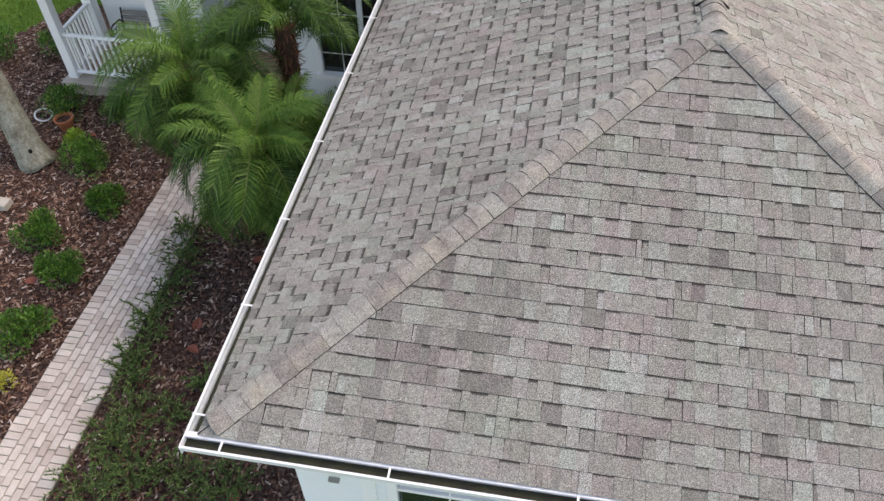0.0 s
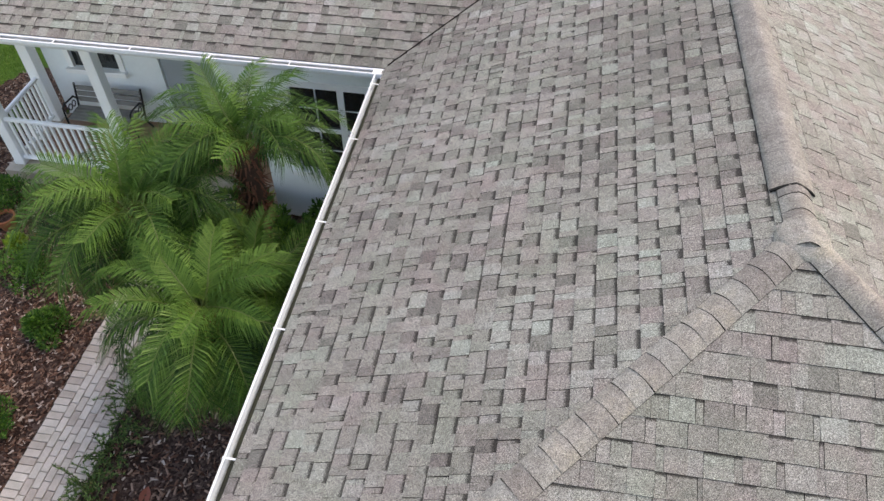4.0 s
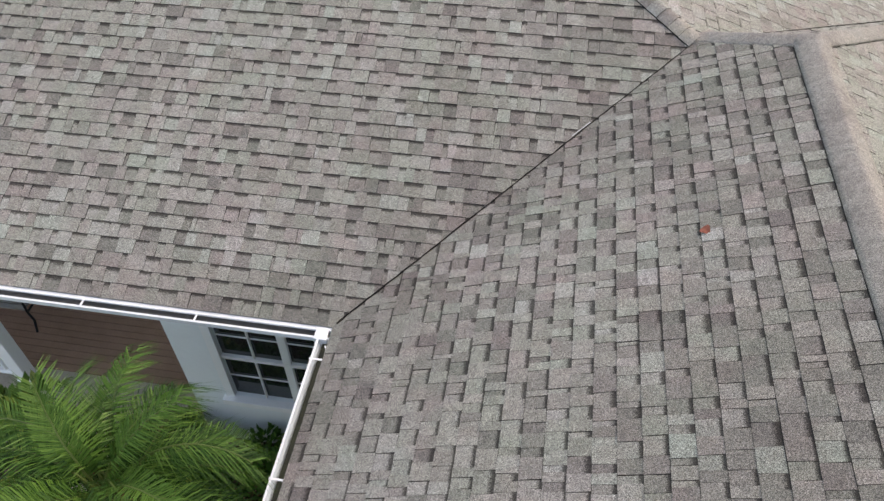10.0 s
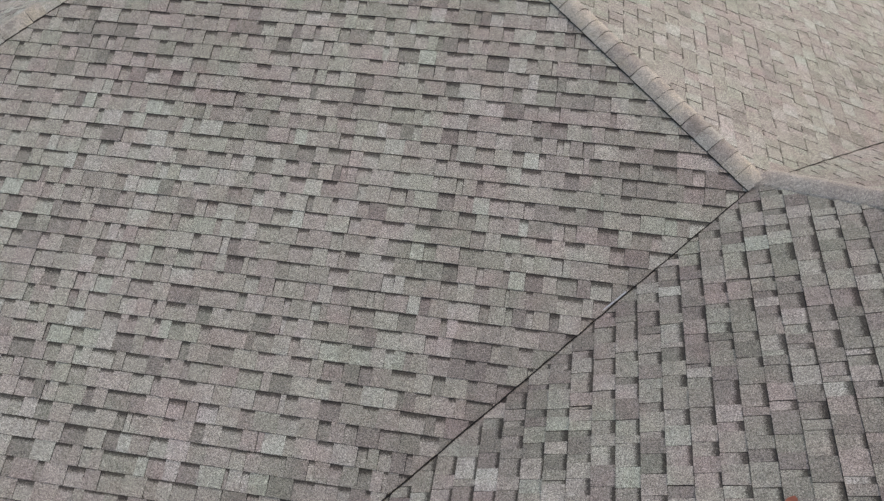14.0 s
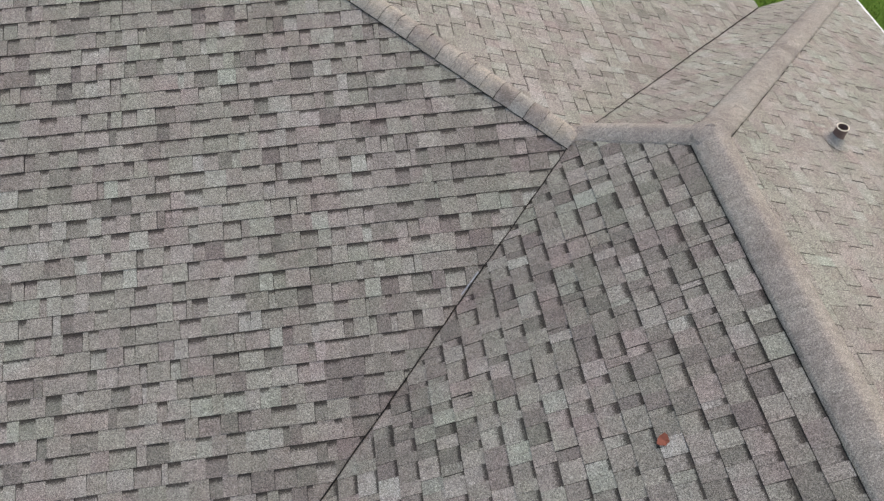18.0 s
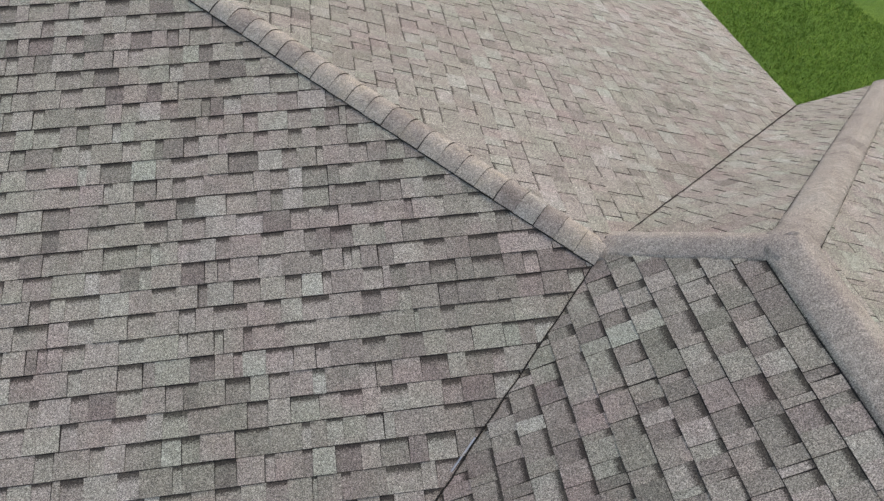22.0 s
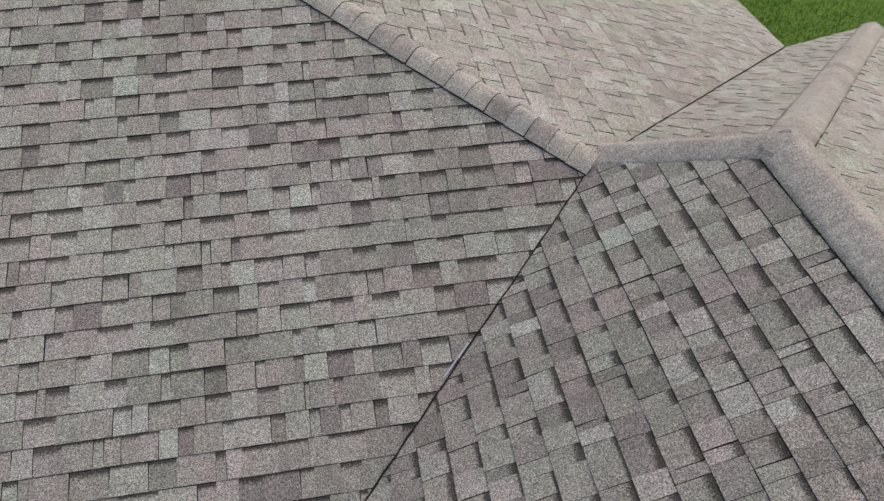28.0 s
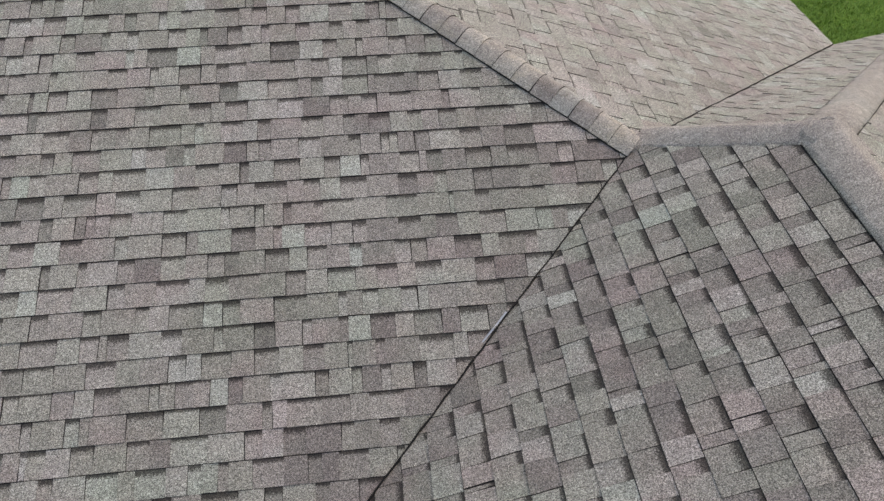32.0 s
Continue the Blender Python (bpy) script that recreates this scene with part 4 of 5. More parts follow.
def scatter_chips(count, region, seed):
    rr = random.Random(seed)
    vs, fs = [], []
    while count:
        x, y = rr.uniform(region[0], region[1]), rr.uniform(region[2], region[3])
        if not inside(x, y, BED) or (PX0 - 0.02 < x < PX1 + 0.02 and y < 8.0 and rr.random() > 0.004) or (x > PX1 and rr.random() < 0.5):
            continue
        count -= 1
        length, width = rr.uniform(0.03, 0.095), rr.uniform(0.012, 0.034)
        a, tip = rr.uniform(0, 6.28), rr.uniform(-0.35, 0.35)
        d = Vector((math.cos(a), math.sin(a), tip))
        s = Vector((-math.sin(a), math.cos(a), rr.uniform(-0.5, 0.5)))
        c = Vector((x, y, bed_height(x, y) + rr.uniform(0.004, 0.026)))
        k = len(vs)
        vs += [c - d * length / 2 - s * width / 2, c + d * length / 2 - s * width * 0.3, c + d * length / 2 + s * width * 0.4, c - d * length / 2 + s * width / 2, c + Vector((0, 0, 0.007))]
        fs += [(k, k + 1, k + 4), (k + 1, k + 2, k + 4), (k + 2, k + 3, k + 4), (k + 3, k, k + 4)]
    return vs, fs


tagged(part("bark_mulch", mesh("bark_mulch", *scatter_chips(54000, (-11.6, 0.4, -3.9, 11.2), 3), CHIP)), "loose red-brown bark chips covering the bed", kind="stuff")
for i, (x, y) in enumerate(((-2.05, 2.78), (-2.15, 3.19), (-4.89, 3.56), (-6.01, 3.35), (-1.48, 1.35), (-0.74, 0.87), (-5.69, 6.93), (-1.69, 4.51), (-0.64, 0.3))):
    rr = random.Random(i)
    w = 0.11
    vs = [Vector((w * (0.9 - 0.2 * math.cos(3 * t)) * math.cos(t), 0.6 * w * math.sin(t), 0.03 * abs(math.sin(t)))) for t in [k * 0.628 for k in range(10)]] + [Vector((0, 0, 0.004))]
    fs = [(k, (k + 1) % 10, 10) for k in range(10)]
    tagged(part("fallen_leaf", mesh("fallen_leaf", vs, fs, LEAFRED), at=pose(x, y, bed_height(x, y) + 0.02, rr.uniform(-12, 12), rr.uniform(-12, 12), rr.uniform(0, 360))), "curled dead red-brown leaf lying on the mulch", "leaf", "fallen leaves")
# a dead leaf on the roof
lz = EAVE + PITCH * 2.78
vs = [Vector((0.038 * math.cos(t) * (1 + 0.3 * math.sin(3 * t)), 0.036 * math.sin(t), 0.012 * math.cos(2 * t))) for t in [k * 0.628 for k in range(10)]] + [Vector((0, 0, 0.004))]
tagged(part("fallen_leaf", mesh("fallen_leaf", vs, [(k, (k + 1) % 10, 10) for k in range(10)], LEAFRED), at=pose(2.78, 7.97, lz + 0.022, 0, -23, 40)), "small rust-red dead leaf lying on the shingles", "leaf", "fallen leaves")


def grass_patch(region, count, seed, keep):
    rr = random.Random(seed)
    vs, fs = [], []
    for _ in range(count):
        x, y = rr.uniform(region[0], region[1]), rr.uniform(region[2], region[3])
        if not keep(x, y):
            continue
        for _ in range(3):
            a, h = rr.uniform(0, 6.28), rr.uniform(0.03, 0.075)
            lean = Vector((math.cos(a), math.sin(a), 0)) * rr.uniform(0.01, 0.05)
            side = Vector((-math.sin(a), math.cos(a), 0)) * 0.006
            c = Vector((x + rr.uniform(-0.03, 0.03), y + rr.uniform(-0.03, 0.03), GZ - 0.032))
            k = len(vs)
            vs += [c - side, c + side, c + lean + up * h]
            fs.append((k, k + 1, k + 2))
    return vs, fs


def blade_material():
    g = Graph("grass_blades", 0.7, specular=0.25)
    base = g.ramp(g.rnd(), [(0.0, (0.043, 0.102, 0.010)), (0.5, (0.085, 0.187, 0.019)), (0.9, (0.153, 0.272, 0.038)), (1.0, (0.281, 0.306, 0.085))])
    return g.done(g.mix(0.6, base, g.ramp(g.noise(0.8, 3.0), [(0.3, grey(0.75)), (0.7, grey(1.2))]), "MULTIPLY"))


BLADE = blade_material()
lv, lf = grass_patch((-15, -6.9, 7.8, 15.5), 17000, 8, lambda x, y: not inside(x, y, BED))
rv, rf = grass_patch((5.8, 13.5, 13.2, 23), 26000, 9, lambda x, y: True)
k = len(lv)
tagged(part("lawn_grass", mesh("lawn_grass", lv + rv, lf + [tuple(i + k for i in f) for f in rf], BLADE)), "short blades of mown lawn grass", kind="stuff")

# ---- brick path ----


def brick_material():
    g = Graph("pale_clay_pavers", 0.85, specular=0.2)
    base = g.ramp(g.rnd(), [(0.0, (0.44, 0.365, 0.315)), (0.4, (0.55, 0.475, 0.415)), (0.75, (0.61, 0.54, 0.475)), (1.0, (0.52, 0.465, 0.41))])
    base = g.mix(0.5, base, g.ramp(g.noise(5.0, 5.0, 0.7), [(0.3, (0.62, 0.63, 0.55)), (0.6, grey(1.08))]), "MULTIPLY")
    base = g.mix(0.4, base, g.ramp(g.noise(90.0, 3.0), [(0.3, grey(0.7)), (0.7, grey(1.2))]), "MULTIPLY")
    g.bump(g.noise(120.0, 3.0), 0.5, 0.004)
    return g.done(base)


BRICK = brick_material()

path = tagged(block("path", (PX0 - 0.02, -4.0, GZ - 0.06), (PX1 + 0.02, 8.1, GZ + 0.006), plain("joint_sand", (0.075, 0.062, 0.05), 0.95, 0.3, 20.0)), "narrow garden path of pale clay pavers", kind="structure")


def brick_mesh(w, l):
    bm = box_data((-w / 2, -l / 2, 0), (w / 2, l / 2, 0.034), 0)
    bmesh.ops.bevel(bm, geom=[e for e in bm.edges if all(v.co.z > 0.02 for v in e.verts)], offset=0.005, segments=1, affect="EDGES")
    return from_bm("brick", bm, BRICK)


B = 0.1055
long_brick, cross_brick = brick_mesh(B - 0.009, 2 * B - 0.009), brick_mesh(2 * B - 0.009, B - 0.009)


def lay_brick(me, x, y, store):
    m = pose(x, y, GZ + rng.uniform(-0.003, 0.003), rng.uniform(-1, 1), rng.uniform(-1, 1), rng.uniform(-1.3, 1.3))
    if 0.3 < y < 6.0:
        part("brick", me, path, at=m)
    else:
        b = len(store[0])
        store[0].extend([m @ v.co for v in me.vertices])
        store[1].extend([tuple(i + b for i in p.vertices) for p in me.polygons])


rest = ([], [])
for i in range(114):
    y = -3.95 + i * B
    for x in (PX0 + B, PX1 - B):
        lay_brick(cross_brick, x + rng.uniform(-0.008, 0.008), y + 0.05, rest)
for c in range(5):
    for i in range(57):
        lay_brick(long_brick, PX0 + B * (2.5 + c), -3.95 + B * (2 * i + c % 2 + 0.5), rest)
tagged(part("bricks", mesh("bricks", *rest, BRICK), path), "pale clay pavers", kind="stuff")

# ---- plants ----


def leaf_material(name, stops, gloss=0.5):
    g = Graph(name, gloss, specular=0.35)
    base = g.ramp(g.rnd(), stops)
    base = g.mix(0.45, base, g.ramp(g.noise(7.0, 3.0), [(0.3, grey(0.65)), (0.7, grey(1.3))]), "MULTIPLY")
    g.b.inputs["Subsurface Weight"].default_value = 0.0
    tr = g.t.nodes.new("ShaderNodeBsdfTranslucent")
    g.put(tr, "Color", base)
    mx = g.t.nodes.new("ShaderNodeMixShader")
    mx.inputs[0].default_value = 0.22
    g.t.links.new(g.b.outputs[0], mx.inputs[1])
    g.t.links.new(tr.outputs[0], mx.inputs[2])
    g.t.links.new(mx.outputs[0], g.t.nodes["Material Output"].inputs[0])
    return g.done(base)


def frond_material(name, stops):
    """Leaflets that share the tone of their frond, with some of their own."""
    g = Graph(name, 0.5, specular=0.16)
    o = g.t.nodes.new("ShaderNodeObjectInfo").outputs["Random"]
    i = g.t.nodes.new("ShaderNodeNewGeometry").outputs["Random Per Island"]
    base = g.ramp(g.math("ADD", g.math("MULTIPLY", o, 0.4), g.math("MULTIPLY", i, 0.6)), stops)
    tr = g.t.nodes.new("ShaderNodeBsdfTranslucent")
    g.put(tr, "Color", base)
    mx = g.t.nodes.new("ShaderNodeMixShader")
    mx.inputs[0].default_value = 0.15
    g.t.links.new(g.b.outputs[0], mx.inputs[1])
    g.t.links.new(tr.outputs[0], mx.inputs[2])
    g.t.links.new(mx.outputs[0], g.t.nodes["Material Output"].inputs[0])
    return g.done(base)


FROND = frond_material("palm_leaflets", [(0.0, (0.004, 0.015, 0.004)), (0.25, (0.013, 0.044, 0.008)), (0.55, (0.046, 0.112, 0.018)), (0.82, (0.105, 0.20, 0.04)), (1.0, (0.22, 0.32, 0.10))])
YOUNG = frond_material("young_palm_leaflets", [(0.0, (0.036, 0.098, 0.014)), (1.0, (0.12, 0.22, 0.04))])
SHRUB = leaf_material("shrub_leaves", [(0.0, (0.020, 0.072, 0.010)), (0.55, (0.06, 0.165, 0.022)), (0.9, (0.13, 0.27, 0.04)), (1.0, (0.20, 0.34, 0.07))])
LIME = leaf_material("lime_leaves", [(0.0, (0.10, 0.22, 0.02)), (1.0, (0.30, 0.42, 0.05))])
GOLD = leaf_material("golden_leaves", [(0.0, (0.25, 0.28, 0.02)), (1.0, (0.55, 0.52, 0.08))])
CEDAR = leaf_material("ground_cover_needles", [(0.0, (0.02, 0.052, 0.012)), (0.6, (0.07, 0.138, 0.028)), (1.0, (0.20, 0.28, 0.08))], 0.7)
BROAD = leaf_material("broad_leaves", [(0.0, (0.05, 0.12, 0.02)), (0.7, (0.12, 0.23, 0.04)), (1.0, (0.38, 0.40, 0.10))])
BARK = plain("dark_palm_fibre", (0.085, 0.045, 0.028), 0.95, 0.5, 16.0, fine=0.02)
STEM = plain("brown_stems", (0.10, 0.075, 0.05), 0.9, 0.4, 12.0)


def lichen_bark():
    g = Graph("lichen_bark", 0.95, specular=0.15)
    base = g.ramp(g.noise(8.0, 5.0, 0.7, stretch=(1, 1, 0.45)), [(0.3, (0.15, 0.135, 0.10)), (0.5, (0.29, 0.285, 0.23)), (0.7, (0.42, 0.43, 0.37))])
    base = g.mix(0.7, base, g.ramp(g.noise(26.0, 4.0, 0.75), [(0.35, (0.55, 0.55, 0.48)), (0.65, grey(1.2))]), "MULTIPLY")
    g.bump(g.noise(30.0, 4.0, 0.75, stretch=(1, 1, 0.35)), 1.0, 0.02)
    return g.done(base)


LICHEN = lichen_bark()


def frond_mesh(length, droop, seed, mat, pairs=60, leaf=0.25):
    """An arching feather leaf, base at the origin, growing along +y and up."""
    rr = random.Random(seed)
    pts = [Vector((0, 0, 0))]
    for i in range(1, 13):
        a = 1.0 - droop * i / 12
        pts.append(pts[-1] + Vector((rr.uniform(-0.006, 0.006), math.cos(a) * length / 12, math.sin(a) * length / 12)))
    vs, fs = tube(pts, 0.01, 5, [0.012 * (1 - 0.8 * i / 12) + 0.001 for i in range(13)])
    index = [1] * len(fs)
    for i in range(pairs):
        t = 0.16 + 0.84 * i / pairs
        k = min(11, int(t * 12))
        p = pts[k].lerp(pts[k + 1], t * 12 - k)
        d = (pts[k + 1] - pts[k]).normalized()
        nrm = Vector((1, 0, 0)).cross(d).normalized()
        size = leaf * (0.5 + 0.6 * math.sin(math.pi * min(1.0, 0.1 + t * 0.8)) ** 0.8) * rr.uniform(0.9, 1.08)
        for sgn in (-1, 1):
            fwd = 0.42 + 0.5 * t + rr.uniform(-0.05, 0.05)
            out = (Vector((sgn, 0, 0)) * math.cos(fwd) + d * math.sin(fwd) + nrm * (0.32 + rr.uniform(-0.14, 0.14))).normalized()
            mid = p + out * size * 0.55
            tip = p + out * size * 1.12 - up * size * rr.uniform(0.35, 0.75)
            wv = d * 0.0062
            b = len(vs)
            vs += [p - wv * 0.6, p + wv * 0.6, mid + wv, mid - wv, tip]
            fs += [(b, b + 1, b + 2, b + 3), (b + 3, b + 2, b + 4)]
            index += [0, 0]
    return mesh("frond", vs, fs, [mat, RACHIS], index=index)


def palm(x, y, trunk, count, length, seed, label, lean=(0, 0), hang=84, bare=None):
    """A date palm: ringed trunk, a shaggy brown head and arching feather leaves."""
    rr = random.Random(seed)
    base = tagged(new("pygmy_palm"), label, "palm tree", "pygmy date palms by the path")
    base.matrix_basis = pose(x - lean[0], y - lean[1], GZ)
    top = Vector((lean[0], lean[1], trunk))
    tv, tf = tube([Vector((0, 0, -0.03)).lerp(top, i / 19) for i in range(20)], 0.1, 14, [0.085 + 0.012 * (i % 2) + (0.05 if i > 14 else 0.0) for i in range(20)])
    part("trunk", mesh("trunk", tv, tf, BARK), base, "dark fibrous palm trunk")
    bv, bf = [], []
    for _ in range(420):
        a, z = rr.uniform(0, 6.28), trunk - rr.uniform(0, 1) ** 1.3 * 1.1 + 0.03
        o = Vector((math.cos(a), math.sin(a), 0))
        c = top * (z / trunk) + o * 0.1
        s = Vector((-math.sin(a), math.cos(a), 0)) * 0.016
        e = c + o * rr.uniform(0.03, 0.15) + up * rr.uniform(-0.2, 0.12)
        k = len(bv)
        bv += [c - s, c + s, e + s * 0.3, e - s * 0.3]
        bf.append((k, k + 1, k + 2, k + 3))
    part("leaf_base", mesh("leaf_base", bv, bf, LEAFDRY), base, "ragged brown leaf bases round the palm's head")
    shapes = [frond_mesh(length * s, d, seed * 10 + i, m, leaf=0.225 * length) for i, (s, d, m) in enumerate(((1.0, 2.2, FROND), (0.95, 2.5, FROND), (1.05, 2.75, FROND), (0.95, 2.0, FROND), (0.75, 1.2, YOUNG), (1.0, 2.35, FROND)))]
    for i in range(count):
        t = i / (count - 1)
        a = i * 137.5 + rr.uniform(-22, 22)
        if bare and t > 0.22 and bare[0] < a % 360 < bare[1]:
            continue
        tilt = 24 - hang * t ** 0.9 + rr.uniform(-11, 11)
        shape = shapes[4] if t < 0.12 else shapes[3] if t < 0.3 else shapes[(0, 1, 2, 5)[i % 4]]
        part("frond", shape, base, at=Matrix.Translation(top + Vector((rr.uniform(-0.08, 0.08), rr.uniform(-0.08, 0.08), 0.1 - 0.3 * t + rr.uniform(-0.06, 0.06)))) @ pose(0, 0, 0, 0, 0, a) @ pose(0, 0.04, 0, tilt, rr.uniform(-28, 28), rr.uniform(-10, 10)))
    return base


LEAFDRY = plain("dry_leaf_bases", (0.20, 0.085, 0.05), 0.9, 0.4, 22.0)
RACHIS = plain("yellow_green_leaf_stalk", (0.085, 0.125, 0.03), 0.5, 0.3, 9.0)
palm(-1.22, 5.9, 3.22, 50, 1.24, 1, "tall pygmy date palm with feathery green fronds and shaggy head", (0.05, 0.05), 40, (165, 262))
palm(-1.1, 4.05, 2.62, 60, 1.25, 2, "pygmy date palm with green fronds reaching over the path's edge", (0.05, -0.15))
palm(-2.22, 5.05, 2.9, 60, 1.3, 3, "bright green pygmy date palm between path and house", (-0.2, 0.0))
palm(-0.85, 4.85, 2.2, 40, 1.05, 4, "small dark pygmy date palm beside the house wall", (0.1, 0.0))


def leafy(name, x, y, r, h, count, mat, leaf, seed, label, category="shrub", flat=1.0, group="", z0=None):
    """A shrub: stems from one foot and many small leaves in an uneven crown of clumps."""
    rr = random.Random(seed)
    base = tagged(new(name), label, category, group)
    base.matrix_basis = pose(x, y, bed_height(x, y) if z0 is None else z0)
    clumps = []
    for _ in range(9):
        a, d = rr.uniform(0, 6.28), r * math.sqrt(rr.random()) * 0.75
        clumps.append((Vector((d * math.cos(a), d * math.sin(a), h * rr.uniform(0.4, 0.8) * (1 - 0.35 * d / r))), rr.uniform(0.35, 0.55) * r))
    sv, sf = [], []
    for c, _ in clumps:
        tv, tf = tube([(0, 0, -0.02), (c.x * 0.4, c.y * 0.4, c.z * 0.5), tuple(c)], 0.008, 5, [0.012, 0.008, 0.004])
        b = len(sv)
        sv += tv
        sf += [tuple(i + b for i in f) for f in tf]
    part("stem", mesh("stem", sv, sf, STEM), base)
    vs, fs = [], []
    for _ in range(count):
        c, cr = rr.choice(clumps)
        n = Vector((rr.gauss(0, 1), rr.gauss(0, 1), rr.gauss(0.35, 1))).normalized()
        p = c + n * cr * rr.uniform(0.55, 1.05) * Vector((1, 1, flat)).length / 1.732
        if p.z < 0.01:
            p.z = rr.uniform(0.01, 0.06)
        d = (n + Vector((rr.uniform(-0.8, 0.8), rr.uniform(-0.8, 0.8), rr.uniform(0, 0.9)))).normalized()
        s = d.cross(Vector((rr.uniform(-1, 1), rr.uniform(-1, 1), 1.3))).normalized()
        l = leaf * rr.uniform(0.7, 1.3)
        k = len(vs)
        vs += [p, p + d * l * 0.5 + s * l * 0.24, p + d * l, p + d * l * 0.5 - s * l * 0.24]
        fs.append((k, k + 1, k + 2, k + 3))
    part("foliage", mesh("foliage", vs, fs, mat), base)
    return base


for i, (x, y, r, h, m) in enumerate(((-5.32, 6.03, 0.44, 0.5, SHRUB), (-4.53, 5.19, 0.33, 0.38, SHRUB), (-5.15, 4.4, 0.36, 0.4, SHRUB), (-4.48, 3.77, 0.37, 0.38, SHRUB), (-4.38, 2.61, 0.36, 0.42, SHRUB), (-6.48, 7.51, 0.44, 0.5, SHRUB), (-5.43, 7.61, 0.36, 0.36, SHRUB))):
    leafy("round_shrub", x, y, r, h, 2300, m, 0.052, 20 + i, "small rounded dark green shrub in bark mulch", group="shrubs along the path")
leafy("lime_shrub", -5.75, 6.56, 0.19, 0.42, 420, LIME, 0.075, 40, "lime green leafy shrub in bark mulch")
leafy("golden_shrub", -4.34, 1.79, 0.2, 0.3, 500, GOLD, 0.05, 41, "golden yellow leafy shrub beside the path")
leafy("dark_shrub", -8.8, 9.14, 0.5, 0.55, 1400, SHRUB, 0.06, 42, "dark green shrub at the lawn's edge")
leafy("dark_shrub", -7.64, 9.46, 0.38, 0.5, 1100, SHRUB, 0.06, 43, "dark green shrub beside the porch end")
leafy("broadleaf_plant", -3.6, 7.2, 0.55, 2.1, 1100, BROAD, 0.15, 44, "yellow-green broad-leaved plant at the porch post")
leafy("broadleaf_plant", -2.5, 6.7, 0.5, 1.7, 900, BROAD, 0.14, 45, "yellow-green broad-leaved plant under the palms")
leafy("underplanting", -0.75, 6.9, 0.5, 0.4, 900, SHRUB, 0.08, 46, "dark green shade plant against the house wall")


# Extra plants added to darken the gap between palms and wall.
for i, (x, y, r, h) in enumerate(((-0.2, 7.55, 0.42, 0.75), (-1.0, 7.62, 0.45, 0.7), (-1.7, 7.5, 0.42, 0.7), (-0.25, 6.3, 0.4, 0.5))):
    leafy("underplanting", x, y, r, h, 1100, SHRUB, 0.09, 90 + i, "dark green shade plant under the palms by the wall")
leafy("broadleaf_plant", -2.35, 7.5, 0.45, 1.0, 800, BROAD, 0.15, 97, "yellow-green broad-leaved plant beside the porch slab")


def ground_cover(x, y, r, h, seed, label="feathery dark green ground cover along the path edge"):
    rr = random.Random(seed)
    base = tagged(new("ground_cover"), label, "ground cover", "ground cover clumps by the path")
    base.matrix_basis = pose(x, y, bed_height(x, y))
    sv, sf, vs, fs = [], [], [], []
    for _ in range(32):
        a, l = rr.uniform(0, 6.28), r * rr.uniform(0.45, 1.1)
        o = Vector((rr.uniform(-0.4, 0.4) * r, rr.uniform(-0.4, 0.4) * r, 0))
        d = Vector((math.cos(a), math.sin(a), 0))
        pts = [o + d * l * t + up * (h * rr.uniform(0.8, 1.1) * math.sin(min(1.0, t * 1.2) * 1.9)) for t in (0, 0.25, 0.5, 0.75, 1.0)]
        tv, tf = tube(pts, 0.003, 4)
        b = len(sv)
        sv += tv
        sf += [tuple(i + b for i in f) for f in tf]
        for j in range(30):
            t = rr.uniform(0.15, 1.0) * 4
            k = min(3, int(t))
            p = pts[k].lerp(pts[k + 1], t - k)
            q = Vector((rr.uniform(-1, 1), rr.uniform(-1, 1), rr.uniform(-0.1, 1.1))).normalized() + (pts[k + 1] - pts[k]).normalized() * 0.8
            q = q.normalized() * rr.uniform(0.03, 0.06)
            s = q.cross(up).normalized() * 0.0085
            b = len(vs)
            vs += [p - s, p + s, p + q]
            fs.append((b, b + 1, b + 2))
    part("twig", mesh("twig", sv, sf, STEM), base)
    part("foliage", mesh("foliage", vs, fs, CEDAR), base)
    return base


spots = ((-2.85, 4.51, 0.3), (-2.74, 4.14, 0.3), (-2.8, 3.66, 0.26), (-2.85, 3.24, 0.28), (-2.69, 2.82, 0.28), (-2.74, 2.4, 0.26), (-2.59, 2.09, 0.32), (-2.43, 1.66, 0.32), (-2.59, 1.3, 0.28), (-2.27, 1.14, 0.34), (-2.48, 0.66, 0.36),
         (-1.95, 0.87, 0.34), (-1.53, 0.98, 0.32), (-1.16, 0.72, 0.32), (-0.8, 0.98, 0.3), (-1.85, 1.77, 0.28), (-2.11, 0.3, 0.4), (-1.38, 0.24, 0.36), (-0.64, 0.35, 0.36), (-1.64, 2.24, 0.22), (-3.01, 4.93, 0.24), (-0.22, 0.19, 0.3), (-2.53, -0.02, 0.38))
for i, (x, y, r) in enumerate(spots):
    ground_cover(x, y, r * 1.2, 0.22, 60 + i)


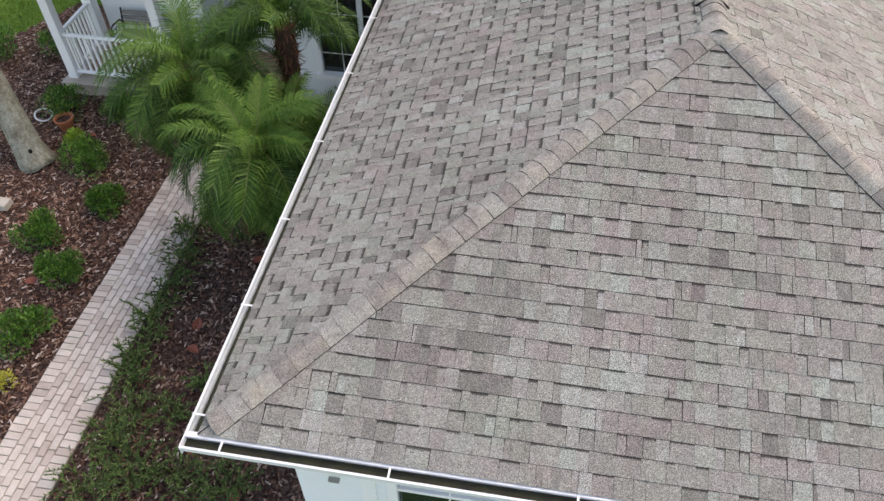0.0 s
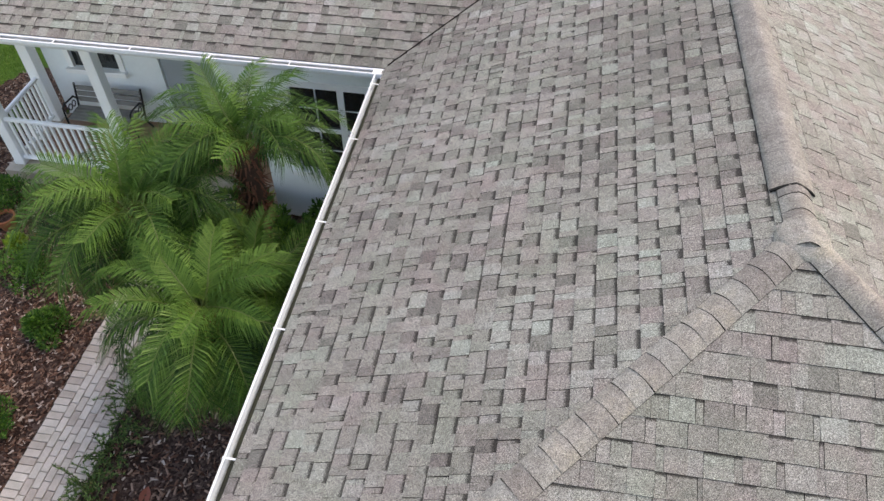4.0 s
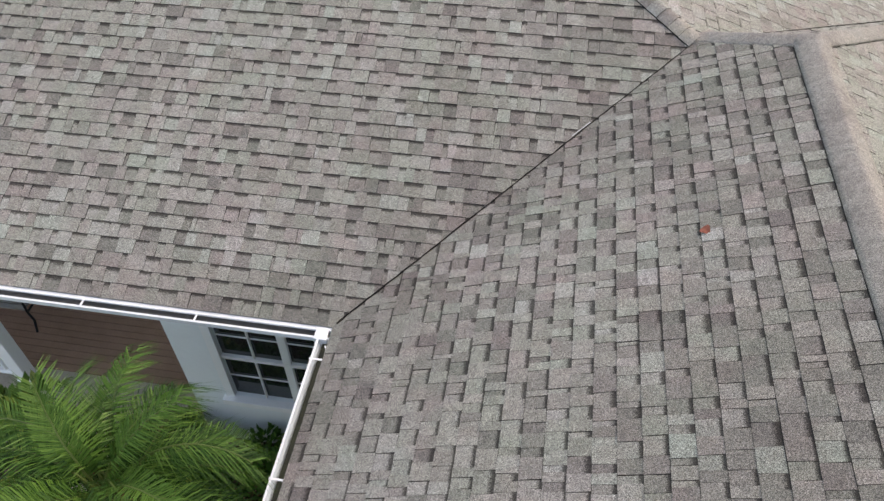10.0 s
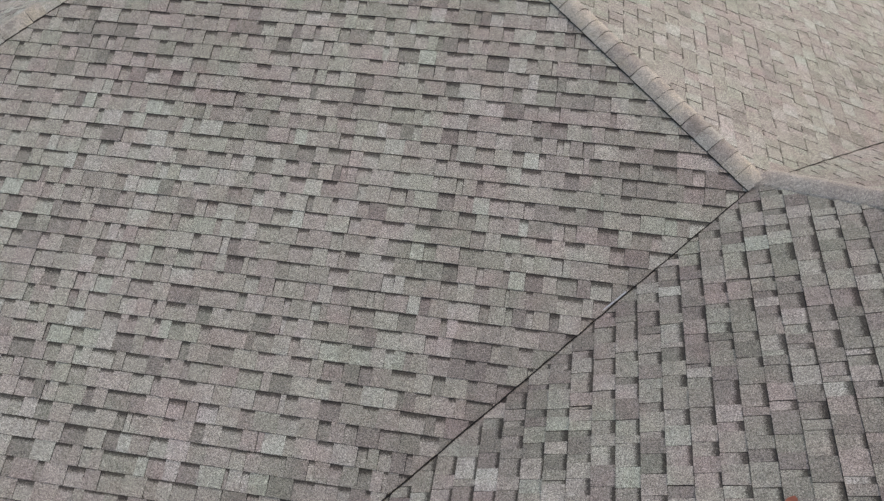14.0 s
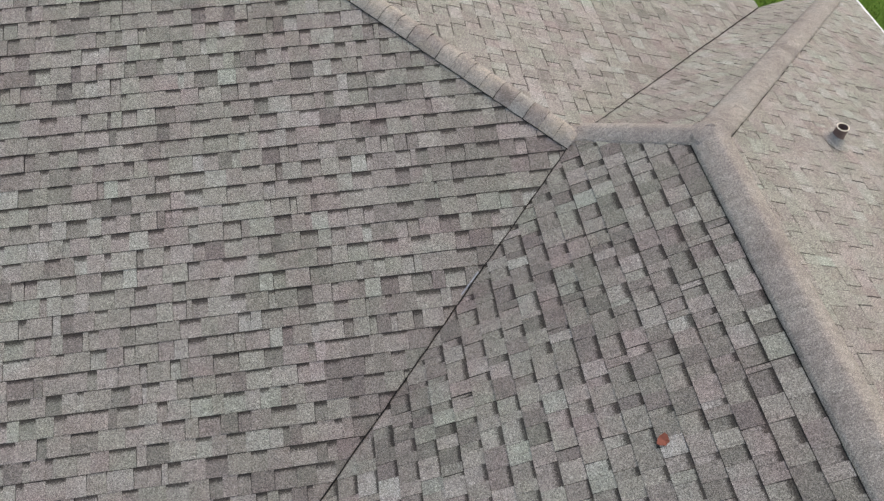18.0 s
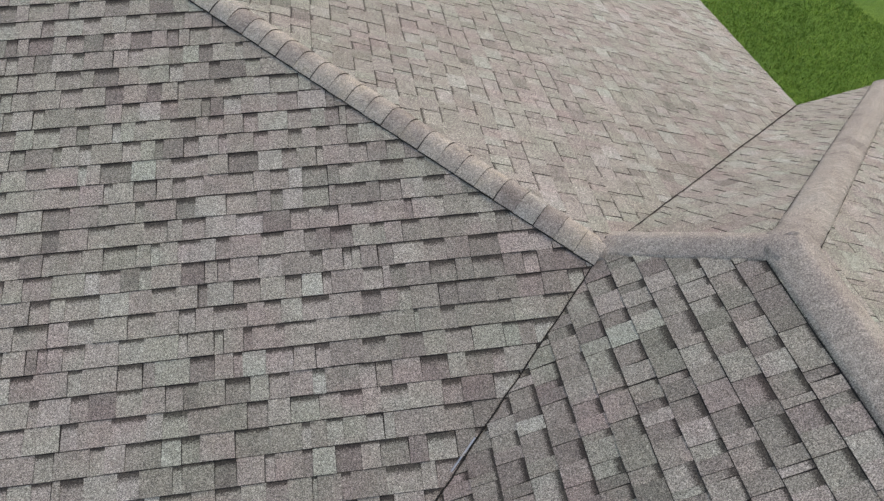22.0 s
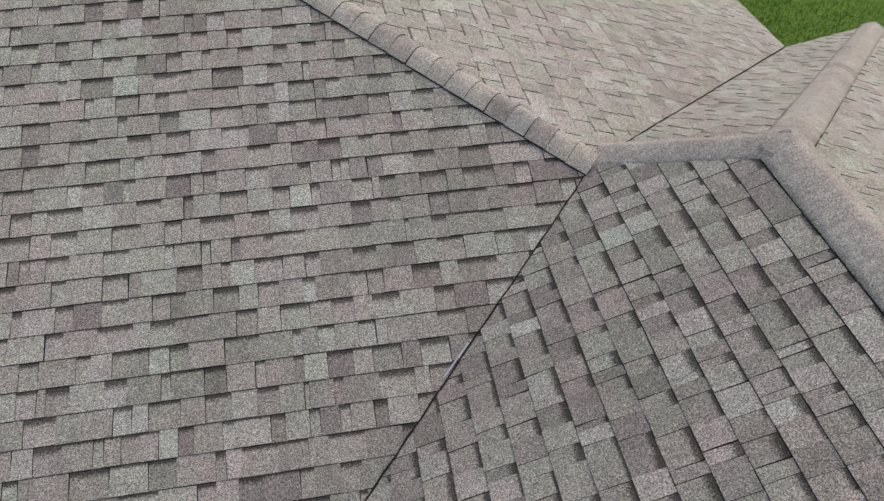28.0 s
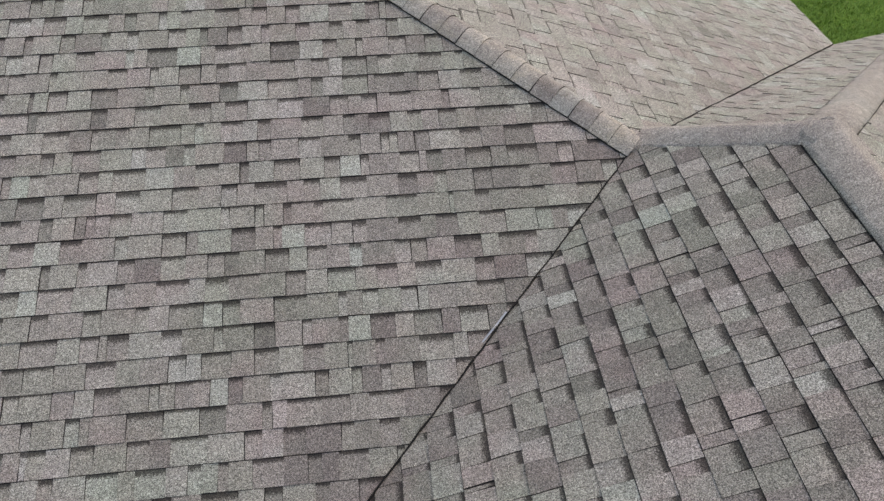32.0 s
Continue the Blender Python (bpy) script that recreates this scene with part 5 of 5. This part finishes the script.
def leaning_tree():
    t = tagged(new("tree"), "leaning tree trunk with pale lichen-covered bark", "tree")
    t.matrix_basis = pose(-6.32, 6.14, GZ)
    pts = [(0.04, -0.02, -0.06), (0, 0, 0.05), (-0.06, 0.05, 0.3), (-0.17, 0.16, 0.8), (-0.3, 0.28, 1.4), (-0.42, 0.4, 2.1), (-0.6, 0.5, 2.9), (-0.8, 0.62, 3.7)]
    vs, fs = tube(pts, 0.15, 16, [0.36, 0.3, 0.245, 0.22, 0.2, 0.18, 0.15, 0.11])
    vs = [v + Vector((noise.noise(v * 5), noise.noise(v * 5 + Vector((9, 0, 0))), 0)) * 0.03 for v in vs]
    part("trunk", mesh("trunk", vs, fs, LICHEN, smooth=True), t)
    kv, kf = tube([(0.08, -0.1, 0.33), (0.135, -0.155, 0.335)], 0.03, 8)
    part("knot", mesh("knot", kv, kf, BLACK), t, "dark knot hole in the bark")
    rr = random.Random(4)
    for i in range(5):
        a = i * 1.26 + 0.4
        s = Vector(pts[6]).lerp(Vector(pts[7]), i / 5)
        e = s + Vector((math.cos(a) * 0.9 - 1.0, math.sin(a) * 0.9 + 0.6, 0.9))
        lv, lf = tube([s, s.lerp(e, 0.5) + up * 0.12, e], 0.04, 7, [0.055, 0.04, 0.015])
        part("limb", mesh("limb", lv, lf, LICHEN, smooth=True), t)
    vs, fs = [], []
    for _ in range(2600):
        c = Vector((-1.9, 1.35, 4.6)) + Vector((rr.gauss(0, 0.55), rr.gauss(0, 0.55), rr.gauss(0, 0.35)))
        d = Vector((rr.gauss(0, 1), rr.gauss(0, 1), rr.gauss(0, 1))).normalized()
        s = d.cross(up).normalized() * 0.022
        k = len(vs)
        vs += [c, c + d * 0.05 + s, c + d * 0.1, c + d * 0.05 - s]
        fs.append((k, k + 1, k + 2, k + 3))
    part("crown", mesh("crown", vs, fs, SHRUB), t)
    return t


leaning_tree()


def flower_pot():
    p = tagged(new("flower_pot"), "terracotta flower pot standing in the mulch", "flower pot")
    p.matrix_basis = pose(-6.22, 7.06, GZ)
    n, prof = 20, [(0.10, 0.0), (0.15, 0.2), (0.17, 0.2), (0.172, 0.25), (0.145, 0.25), (0.13, 0.19)]
    vs = [(r * math.cos(6.2832 * k / n), r * math.sin(6.2832 * k / n), z) for r, z in prof for k in range(n)]
    fs = [(i * n + k, i * n + (k + 1) % n, (i + 1) * n + (k + 1) % n, (i + 1) * n + k) for i in range(5) for k in range(n)] + [tuple(range(n))[::-1]]
    part("pot", mesh("pot", vs, fs, TERRACOTTA), p)
    part("soil", mesh("soil", [(0.133 * math.cos(6.2832 * k / n), 0.133 * math.sin(6.2832 * k / n), 0.2) for k in range(n)], [tuple(range(n))], SOIL), p, "dark potting soil")


flower_pot()
rv, rf = tube([(0.15 * math.cos(k * 0.3142), 0.15 * math.sin(k * 0.3142), 0) for k in range(21)], 0.016, 8)
tagged(part("white_ring", mesh("white_ring", rv, rf, WHITE, smooth=True), at=pose(-6.83, 7.32, GZ + 0.05, 8, 14, 0)), "white plastic ring lying on the mulch", "ring")


def rock(x, y, r, seed, flat, label, name="stone"):
    bm = bmesh.new()
    bmesh.ops.create_icosphere(bm, subdivisions=3, radius=r)
    for v in bm.verts:
        v.co += v.co.normalized() * r * 0.3 * noise.noise(v.co * (1.6 / r) + Vector((seed, 0, 0)))
        v.co.z *= flat
    tagged(part(name, from_bm(name, bm, STONE, True), at=pose(x, y, GZ + r * flat * 0.6)), label, "stone")


rock(-4.95, 8.0, 0.2, 3, 0.6, "pale rounded stone by the porch slab")
rock(-4.62, 7.9, 0.1, 5, 0.7, "small pale stone by the porch slab")
block_o = tagged(block("stone_block", (-6.43, 4.88, GZ - 0.01), (-6.11, 5.09, GZ + 0.11), STONE, bevel=0.015), "beige cut stone block on the mulch", "stone")
